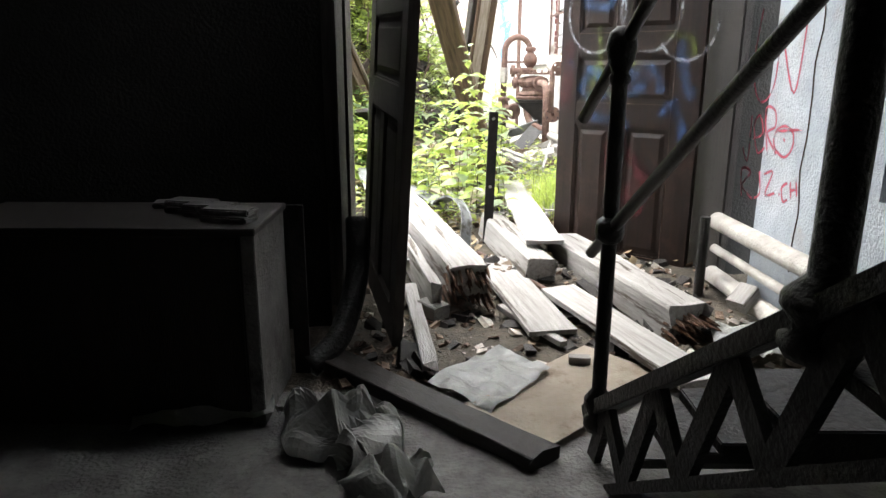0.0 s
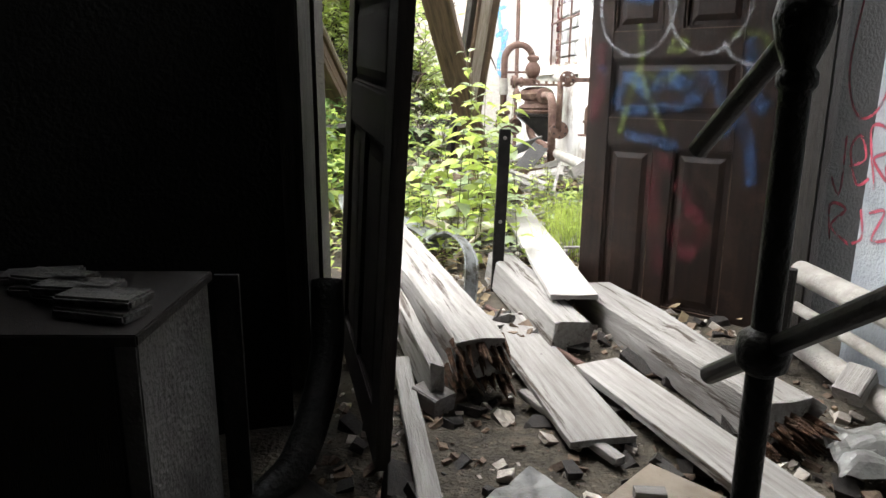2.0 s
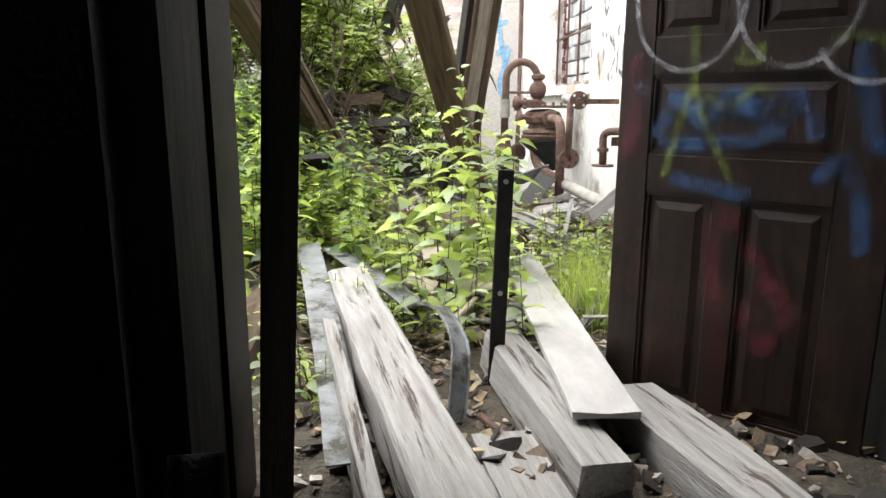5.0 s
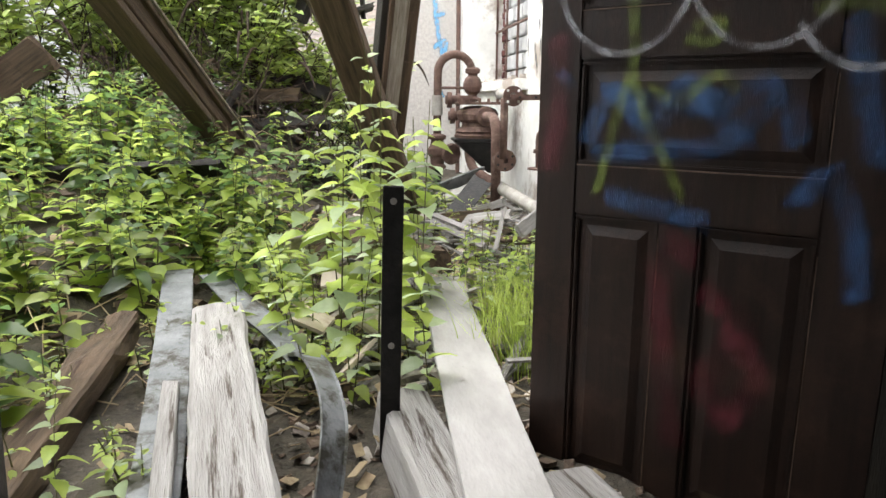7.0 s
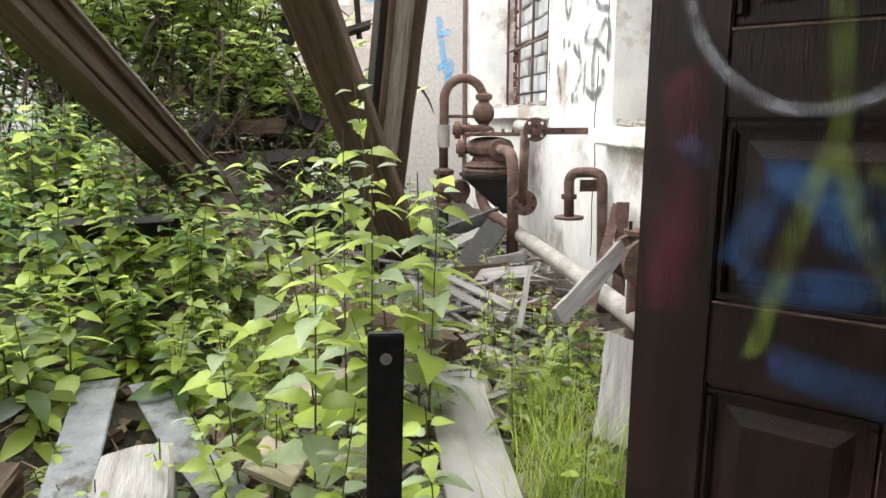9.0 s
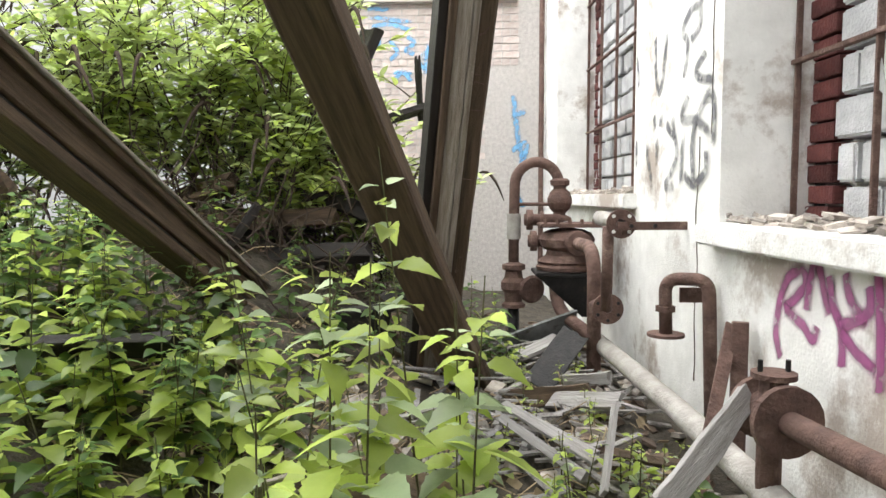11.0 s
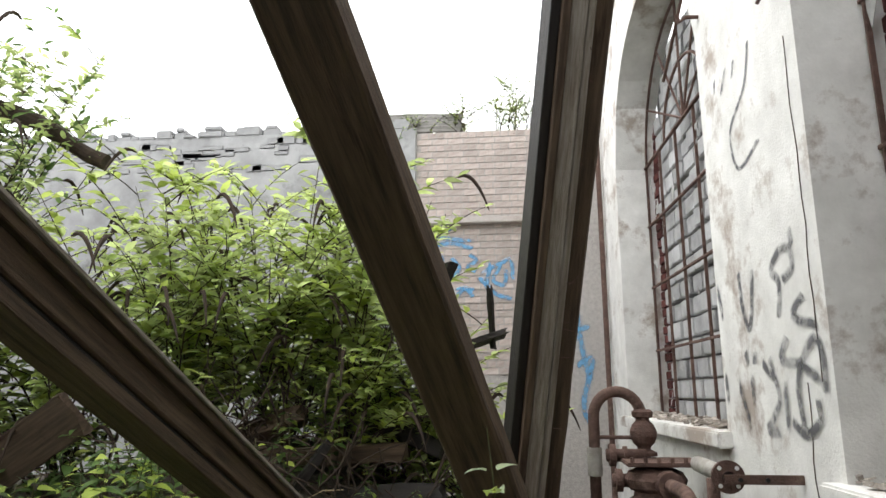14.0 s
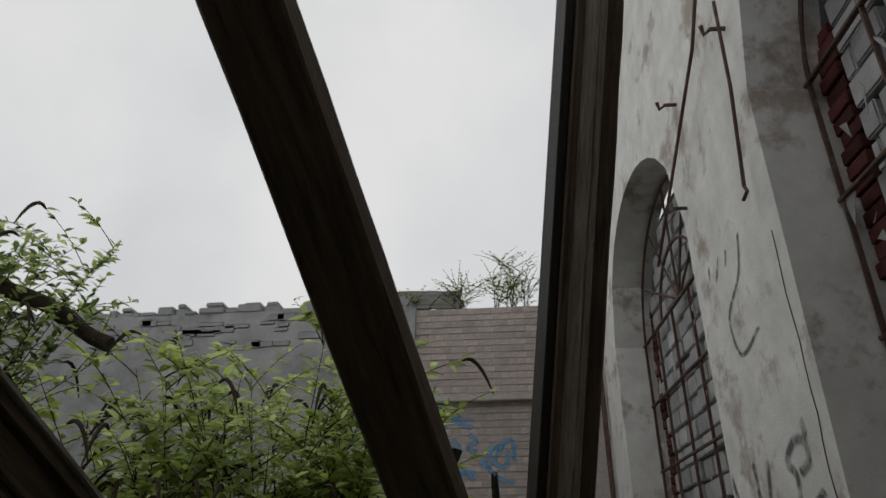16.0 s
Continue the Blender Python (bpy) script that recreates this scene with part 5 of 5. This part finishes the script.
# Two fifths of the nettle leaves are coloured dark for the shade low down.
low = [nettle(0.5 + 0.06 * i, 100 + i, "nettle", 0.14, 10, LEAF, LEAFDARK, 0.4) for i in range(4)]
low += [nettle(0.45 + 0.05 * i, 120 + i, "round", 0.13, 10, LEAF, LEAFDARK, 0.25) for i in range(3)]
# Shade herbs: mostly dark leaves, so the shade sits in their colour.
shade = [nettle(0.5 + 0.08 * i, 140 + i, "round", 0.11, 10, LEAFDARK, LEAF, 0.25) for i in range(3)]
tall = [nettle(1.05 + 0.1 * i, 160 + i, "nettle", 0.16, 10, LEAF, LEAFPALE, 0.38) for i in range(4)]
small = [nettle(0.26 + 0.04 * i, 180 + i, "round", 0.07, 6) for i in range(3)]
for k, (x, y) in zip(low + shade + tall + small, ((-0.7, 6.9), (-1.1, 6.5), (-0.9, 7.4), (-1.5, 7.2), (-0.5, 7.6), (-1.9, 7.0), (-1.3, 7.8), (-2.1, 7.9), (-1.6, 8.5), (-2.6, 8.2), (0.10, 6.35), (0.28, 6.6), (-0.08, 6.75), (0.22, 6.2), (0.6, 6.5), (0.75, 6.9), (0.5, 6.0))):
    k.location = (x, y, ground_z(x, y) - 0.02)
sow_joined(low, 30, (-2.8, -0.4, 7.7, 8.6), 31)
sow(low, 92, (-2.8, -0.15, 6.0, 8.1), 1, lambda x, y: x < -0.32 - 0.3 * max(0, 6.9 - y) and not (-1.15 < x < -0.35 and y < 6.3))
sow(low, 20, (-2.2, -1.0, 5.0, 6.2), 7)
sow(low, 9, (-0.85, -0.1, 6.3, 7.0), 21, scale=(0.55, 0.85))
sow(small, 18, (-0.75, 0.1, 5.6, 6.5), 22)
sow(small, 18, (-1.25, -0.62, 4.3, 5.7), 23)
sow(small, 24, (0.55, 1.6, 7.0, 9.6), 24)
sow(shade, 6, (0.3, 0.85, 9.4, 10.3), 25, scale=(0.5, 0.8))
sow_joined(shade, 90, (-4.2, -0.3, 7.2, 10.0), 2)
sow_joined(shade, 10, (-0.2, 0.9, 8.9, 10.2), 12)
sow(tall, 7, (-0.2, 0.62, 6.3, 7.2), 3)
sow(small, 56, (-0.2, 1.55, 5.5, 8.3), 4, lambda x, y: not (0.45 < x < 0.95 and y < 7.0))
sow(small, 16, (-0.9, 0.3, 4.7, 6.0), 5, lambda x, y: clear_of_walk(x, y) and x < -0.05)
for x, y, h in ((0.12, 5.95, 0.95), (0.46, 5.8, 0.8), (-0.62, 4.75, 0.45), (0.3, 6.0, 1.0), (0.02, 5.55, 0.7), (0.2, 5.45, 0.62), (0.52, 5.4, 0.66), (-0.1, 5.95, 0.75), (0.85, 6.3, 0.6)):
    k = copy_thing(tall[int(10 * abs(x)) % 4], pose(x, y, ground_z(x, y) - 0.02, 4, -5, 70 * x * 10))
    k.scale = (h, h, h)
sow(low, 8, (0.85, 1.4, 6.2, 7.3), 6, scale=(0.5, 0.8))


def grass_tuft(x, y, n, h, seed):
    rnd = random.Random(seed)
    V, F = [], []
    for i in range(n):
        a, l = rnd.uniform(0, 6.28), h * rnd.uniform(0.5, 1.1)
        d = Vector((math.cos(a), math.sin(a), 0))
        s = Vector((-d.y, d.x, 0)) * 0.004
        b = Vector((x + rnd.gauss(0, 0.1), y + rnd.gauss(0, 0.14), 0))
        b.z = ground_z(b.x, b.y) - 0.02
        k = len(V)
        o = rnd.uniform(0.2, 0.7)
        for j in range(5):
            f = j / 4
            c = b + d * (l * o * f * f) + Vector((0, 0, l * (f - 0.35 * o * f * f)))
            V.extend((c - s * (1 - f), c + s * (1 - f) + Vector((0, 0, 0.0005))))
        for j in range(4):
            F.append((k + 2 * j, k + 2 * j + 1, k + 2 * j + 3, k + 2 * j + 2))
    ob = mesh_part("grass", V, F, LEAF, None)
    return tagged(ob, "tuft of long bright green grass", "grass", kind="stuff")


grass_tuft(1.0, 6.0, 420, 0.5, 1)
grass_tuft(1.05, 6.6, 260, 0.42, 2)
grass_tuft(-0.3, 7.3, 150, 0.35, 3)


def shrub(name, label, base, stems, seed, leaf=0.11, kind="lance", material=LEAFBLUE, second=LEAF, step=0.075, flowers=True, bare=0.15):
    """A bush of arching stems: ends given as (dx, dy, dz, arch)."""
    rnd = random.Random(seed)
    t = thing(name, label, "shrub")
    V, F = [], []
    bmw = bmesh.new()
    bmf = bmesh.new()

    def clothe(p, lf):
        for i in range(len(p) - 1):
            f = i / len(p)
            if f < bare:
                continue
            d = (p[i + 1] - p[i]).normalized()
            for q in (0, 1):
                w = rnd.uniform(0, 6.28)
                o = Vector((math.cos(w), math.sin(w), rnd.uniform(-0.1, 0.6))) + d * 0.5
                add_leaf(V, F, p[i], o, lf * rnd.uniform(0.6, 1.25) * (1.1 - 0.4 * f), kind, rnd, rnd.uniform(0.15, 0.5))
    for dx, dy, dz, arch in stems:
        e = Vector(base) + Vector((dx, dy, dz))
        b = Vector(base) + Vector((rnd.uniform(-0.2, 0.2), rnd.uniform(-0.2, 0.2), -0.1))
        mid = b.lerp(e, 0.55) + Vector((0, 0, arch))
        p = smooth_path([b, b.lerp(mid, 0.5) + Vector((0, 0, arch * 0.4)), mid, e], 9)
        tube(bmw, p, [0.011 * (1 - 0.8 * i / len(p)) for i in range(len(p))], 5)
        n = max(int((e - b).length / step), 6)
        fine = [p[int(i * (len(p) - 1) / n)].lerp(p[min(int(i * (len(p) - 1) / n) + 1, len(p) - 1)], (i * (len(p) - 1) / n) % 1) for i in range(n + 1)]
        clothe(fine, leaf)
        for k in range(9):
            i = rnd.randrange(len(p) // 5, len(p) - 1)
            w = rnd.uniform(0, 6.28)
            ln = rnd.uniform(0.25, 0.6)
            q = [p[i] + Vector((math.cos(w) * ln * f, math.sin(w) * ln * f, ln * (0.9 * f - 0.35 * f * f))) for f in (0, 0.2, 0.4, 0.6, 0.8, 1.0)]
            tube(bmw, q, [0.006, 0.005, 0.004, 0.004, 0.003, 0.002], 4)
            clothe([q[0].lerp(q[1], 0.5), q[1], q[1].lerp(q[2], 0.5), q[2], q[2].lerp(q[3], 0.5), q[3], q[4], q[5], q[5] + Vector((0, 0, 0.01))], leaf * 0.85)
            if flowers and rnd.random() < 0.16:
                tip = q[-1]
                c = [tip + Vector((math.cos(w) * 0.04 * j, math.sin(w) * 0.04 * j, 0.03 * j - 0.012 * j * j)) for j in range(7)]
                tube(bmf, c, [0.008, 0.014, 0.016, 0.015, 0.013, 0.01, 0.004], 6)
    part("branchwork", bmw, TWIG, t)
    mesh_part("foliage", V, F, material, t, "", second, 0.3, 2 * (len(leaf_shape(kind)) - 1))
    if flowers and bmf.verts:
        part("seed_spike", bmf, TWIG, t, "dark dry drooping seed spikes")["kind"] = "stuff"
    else:
        bmf.free()
    return t


rn = random.Random(77)
for i, (x, y, top) in enumerate(((-2.9, 9.6, 1.6), (-2.2, 9.9, 2.0), (-1.6, 10.2, 2.3), (-1.1, 10.4, 2.2), (-0.6, 10.5, 1.7), (-2.6, 10.8, 2.3), (-1.7, 11.2, 2.5), (-0.2, 10.8, 1.0), (-3.7, 9.3, 1.7))):
    z = ground_z(x, y)
    shrub("butterfly_bush", "bright green butterfly bush with dry seed spikes", (x, y, z),
          [(rn.uniform(-0.9, 0.9), rn.uniform(-0.9, 0.5), top * rn.uniform(0.55, 1.05), rn.uniform(0.0, 0.4)) for k in range(14)], 300 + i, 0.19)
shrub("willow_bush", "willowy overhanging bush with thin dark twigs", (-4.4, 9.7, 0.9), [(rn.uniform(0.0, 1.5), rn.uniform(-0.5, 0.4), rn.uniform(2.3, 3.9), rn.uniform(0.3, 0.9)) for k in range(34)], 401, 0.15, "lance", LEAFBLUE, LEAFDARK, 0.06, True, 0.3)
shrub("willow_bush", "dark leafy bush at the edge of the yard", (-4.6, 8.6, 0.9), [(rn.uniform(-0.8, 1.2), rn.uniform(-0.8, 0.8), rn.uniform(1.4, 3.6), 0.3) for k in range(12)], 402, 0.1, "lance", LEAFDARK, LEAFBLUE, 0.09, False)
bp_ = [Vector((-4.7, 9.6, 4.6)).lerp(Vector((-2.98, 9.78, 3.72)), k / 12) + Vector((0, 0, 0.03 * math.sin(k))) for k in range(13)]
ob = part("dead_branch", tube(bmesh.new(), bp_, [0.085 - 0.002 * k + 0.008 * math.sin(2.3 * k) for k in range(13)], 12), TWIG)
tagged(ob, "broken dead branch hanging among the twigs", "branch")
for x, z, h in ((0.25, 5.75, 0.9), (0.45, 5.72, 0.7), (-0.45, 5.72, 0.45), (-1.25, 5.5, 0.5)):
    shrub("wall_plant", "small sprig growing on the wall top", (x, 14.6, z), [(rn.uniform(-0.25, 0.25), 0, h * rn.uniform(0.6, 1), 0.05) for k in range(5)], int(500 + x * 100), 0.07, "lance", LEAFBLUE, LEAFDARK, 0.05, False)

# dry stalks and litter
bm = bmesh.new()
rn = random.Random(9)
for i in range(420):
    x, y = rn.uniform(-2.6, 1.5), rn.uniform(5.2, 9.6)
    a, l = rn.uniform(0, 6.28), rn.uniform(0.1, 0.45)
    z = ground_z(x, y) + 0.01
    tube(bm, [(x, y, z), (x + l * 0.5 * math.cos(a), y + l * 0.5 * math.sin(a), z + rn.uniform(0.02, 0.12)), (x + l * math.cos(a), y + l * math.sin(a), z + rn.uniform(-0.01, 0.14))], 0.0035, 4)
tagged(part("dry_stalks", bm, DRY), "dry straw-coloured stalks on the ground", "litter", kind="stuff")

bm = bmesh.new()
for i in range(240):
    p = Vector((rn.uniform(-2.8, 0.2), rn.uniform(9.0, 10.6), 0))
    p.z = ground_z(p.x, p.y) + rn.uniform(0, 0.5)
    q = p + Vector((rn.uniform(-0.5, 0.5), rn.uniform(-0.3, 0.3), rn.uniform(-0.1, 0.5)))
    tube(bm, smooth_path([p, p.lerp(q, 0.5) + Vector((rn.uniform(-0.1, 0.1), 0, rn.uniform(-0.1, 0.1))), q], 3), 0.005, 4)
tagged(part("dead_twigs", bm, TWIG), "tangle of dead twigs over the heap", "twigs", kind="stuff")
bm = bmesh.new()
for i in range(300):
    x, y = rn.uniform(0.1, 1.65), rn.uniform(5.6, 10.4)
    l = rn.uniform(0.06, 0.3)
    cuboid(bm, (-0.018, -l, -0.006), (0.018, l, 0.006), pose(x, y, ground_z(x, y) + rn.uniform(0.02, 0.1), rn.uniform(-20, 20), rn.uniform(-20, 20), rn.uniform(0, 180)))
tagged(part("wood_splinters", bm, GREYWOOD), "pale broken laths and splinters on the ground", "litter", kind="stuff")
bm = bmesh.new()
for i in range(700):
    x, y = rn.uniform(-2.0, 1.6), rn.uniform(4.4, 9.2)
    w = rn.uniform(0.015, 0.04)
    cuboid(bm, (-w, -w * 0.6, -0.0015), (w, w * 0.6, 0.0015), pose(x, y, ground_z(x, y) + rn.uniform(0.01, 0.05), rn.uniform(-40, 40), rn.uniform(-40, 40), rn.uniform(0, 180)))
tagged(part("dead_leaves", bm, DRY), "dry brown fallen leaves on the ground", "litter", kind="stuff")

# ---- the heap at the far end ----
for i, (a, b, w, h) in enumerate((((-2.0, 10.0, 1.35), (-0.5, 10.1, 1.42), 0.16, 0.14), ((-1.55, 9.6, 0.75), (-1.0, 9.7, 1.55), 0.1, 0.06), ((-0.5, 10.0, 2.1), (-0.2, 10.1, 2.9), 0.16, 0.1), ((-1.9, 9.9, 1.05), (-0.2, 9.9, 1.15), 0.14, 0.1), ((-2.6, 10.2, 1.3), (-1.3, 10.1, 1.7), 0.15, 0.12),
                                ((-1.1, 10.4, 1.75), (-0.2, 10.2, 1.4), 0.14, 0.12), ((-0.4, 9.6, 0.6), (0.2, 9.7, 0.95), 0.14, 0.12), ((-0.9, 9.4, 0.6), (0.0, 9.3, 0.75), 0.2, 0.1), ((-3.4, 9.2, 1.2), (-2.4, 8.9, 1.75), 0.3, 0.05), ((-2.0, 7.8, 0.85), (-0.75, 7.7, 0.9), 0.14, 0.05), ((0.12, 10.6, 2.2), (0.1, 10.5, 2.75), 0.05, 0.03), ((-0.2, 10.5, 2.2), (0.25, 10.6, 2.35), 0.14, 0.05))):
    put_timber("roof_scrap", a, b, w, h, BLACKWOOD if i % 4 else BEAMWOOD, "broken dark timber in the collapsed heap", "timber", 15 * i, 70 + i, (0.06, 0.08), 0.01, "collapsed heap timbers")
tray = thing("metal_casing", "grey sheet-metal casing with a row of knobs", "machine casing")
part("casing", box((-1.45, 10.9, 1.3), (-0.35, 11.3, 1.9), bevel=0.02), ZINC, tray)
part("tube", tube(bmesh.new(), [(-1.5, 10.82, 1.62), (-0.45, 10.82, 1.6)], 0.05, 12), LAGGED, tray, smooth=True)
for i in range(5):
    part("knob", tube(bmesh.new(), [(-1.2 + 0.17 * i, 10.9, 1.78), (-1.2 + 0.17 * i, 10.84, 1.78)], 0.035, 10), IRON, tray, "dark round knob")

# ---- details of the yard wall ----
wall = bpy.data.objects["wall_yard_far"]
rn = random.Random(12)
x = -8.8
while x < -1.2:
    w = rn.uniform(0.12, 0.4)
    ob = part("stone", box((0, 0, 0), (w, 0.4, rn.uniform(0.05, 0.15)), bevel=0.015), BACKWALL, wall)
    ob.location = (x, 14.37 + rn.uniform(-0.05, 0.03), 5.745)
    if rn.random() < 0.4:
        ob = part("stone", box((0, 0, 0), (w * 0.7, 0.35, 0.07), bevel=0.015), BACKWALL, wall)
        ob.location = (x + rn.uniform(0, 0.1), 14.38, 5.86 + rn.uniform(-0.02, 0.03))
    x += w + rn.uniform(0.0, 0.04)
for i in range(46):
    ob = part("stone", box((0, 0, 0), (rn.uniform(0.15, 0.45), 0.03, rn.uniform(0.06, 0.14)), bevel=0.012), BACKWALL, wall)
    ob.location = (rn.uniform(-7, -1.6), 14.338, rn.uniform(5.1, 5.6))
put_timber("coping_board", (-2.6, 14.55, 5.95), (-0.4, 14.6, 5.9), 0.3, 0.08, GREYWOOD, "grey weathered coping board on the wall", "board", 90, 88, (0.05, 0.1), 0.01)
tagged(part("cornice", box((-1.1, 14.3, 4.25), (1.2, 14.449, 4.33), bevel=0.01), BRICK), "projecting brick string course", "trim", kind="structure")
pier = bpy.data.objects["wall_yard_brick"]
shared = []
for w in (0.22, 0.105):
    me = bpy.data.meshes.new("brick")
    b = box((0, 0, 0), (w, 0.04, 0.086), bevel=0.006)
    b.to_mesh(me)
    b.free()
    me.materials.append(BRICK)
    shared.append(me)
rn = random.Random(3)
for j in range(36):
    z = 2.1 + 0.1 * j
    if 4.2 < z < 4.36 or z > 5.62:
        continue
    x = -1.11 + (0.06 if j % 2 else 0)
    header = j % 2
    while x < (1.2 if z > 3.4 else 0.6):
        me = shared[1] if header else shared[0]
        ob = new("brick", me)
        ob.parent = pier
        ob.location = (x, 14.437 + rn.uniform(-0.006, 0.006), z)
        x += (0.12 if header else 0.235)


def on_pier(u, v):
    return (u, 14.427, v)


graffiti("wall_graffiti", [[(-0.95, 4.2), (-0.56, 4.17)], [(-0.91, 4.09), (-0.23, 3.99)], [(-0.85, 3.94), (-0.6, 3.98), (-0.27, 3.89)], [(-0.72, 3.82), (-0.75, 3.61)], [(-0.6, 3.77), (-0.48, 3.6), (-0.59, 3.48)], [(-0.34, 3.81), (-0.24, 3.72), (-0.36, 3.62), (-0.23, 3.56)], [(-0.21, 3.52), (0.29, 3.75)], [(-0.02, 3.72), (-0.12, 3.27)], [(0.13, 3.66), (0.0, 3.43), (0.16, 3.36), (0.19, 3.59)], [(0.27, 3.75), (0.28, 3.39)], [(-0.21, 3.48), (0.04, 3.23), (0.27, 3.15)], [(-0.56, 3.32), (-0.24, 3.28)], [(-0.52, 3.2), (-0.4, 3.32), (-0.28, 3.18)], [(-0.89, 4.3), (-0.64, 4.26)]],
         on_pier, S_SKY, None, "light blue sprayed letters on the brick wall", 0.1, (0, -0.0004, 0))
graffiti("wall_graffiti", [[(1.15, 3.0), (1.2, 2.5), (1.3, 2.0)], [(1.1, 2.7), (1.35, 2.75)], [(1.12, 2.2), (1.34, 2.3), (1.2, 1.7), (1.3, 1.4)]], on_pier, S_SKY, None, "blue sprayed stripe in the corner of the yard", 0.12, (0, -0.0004, 0))
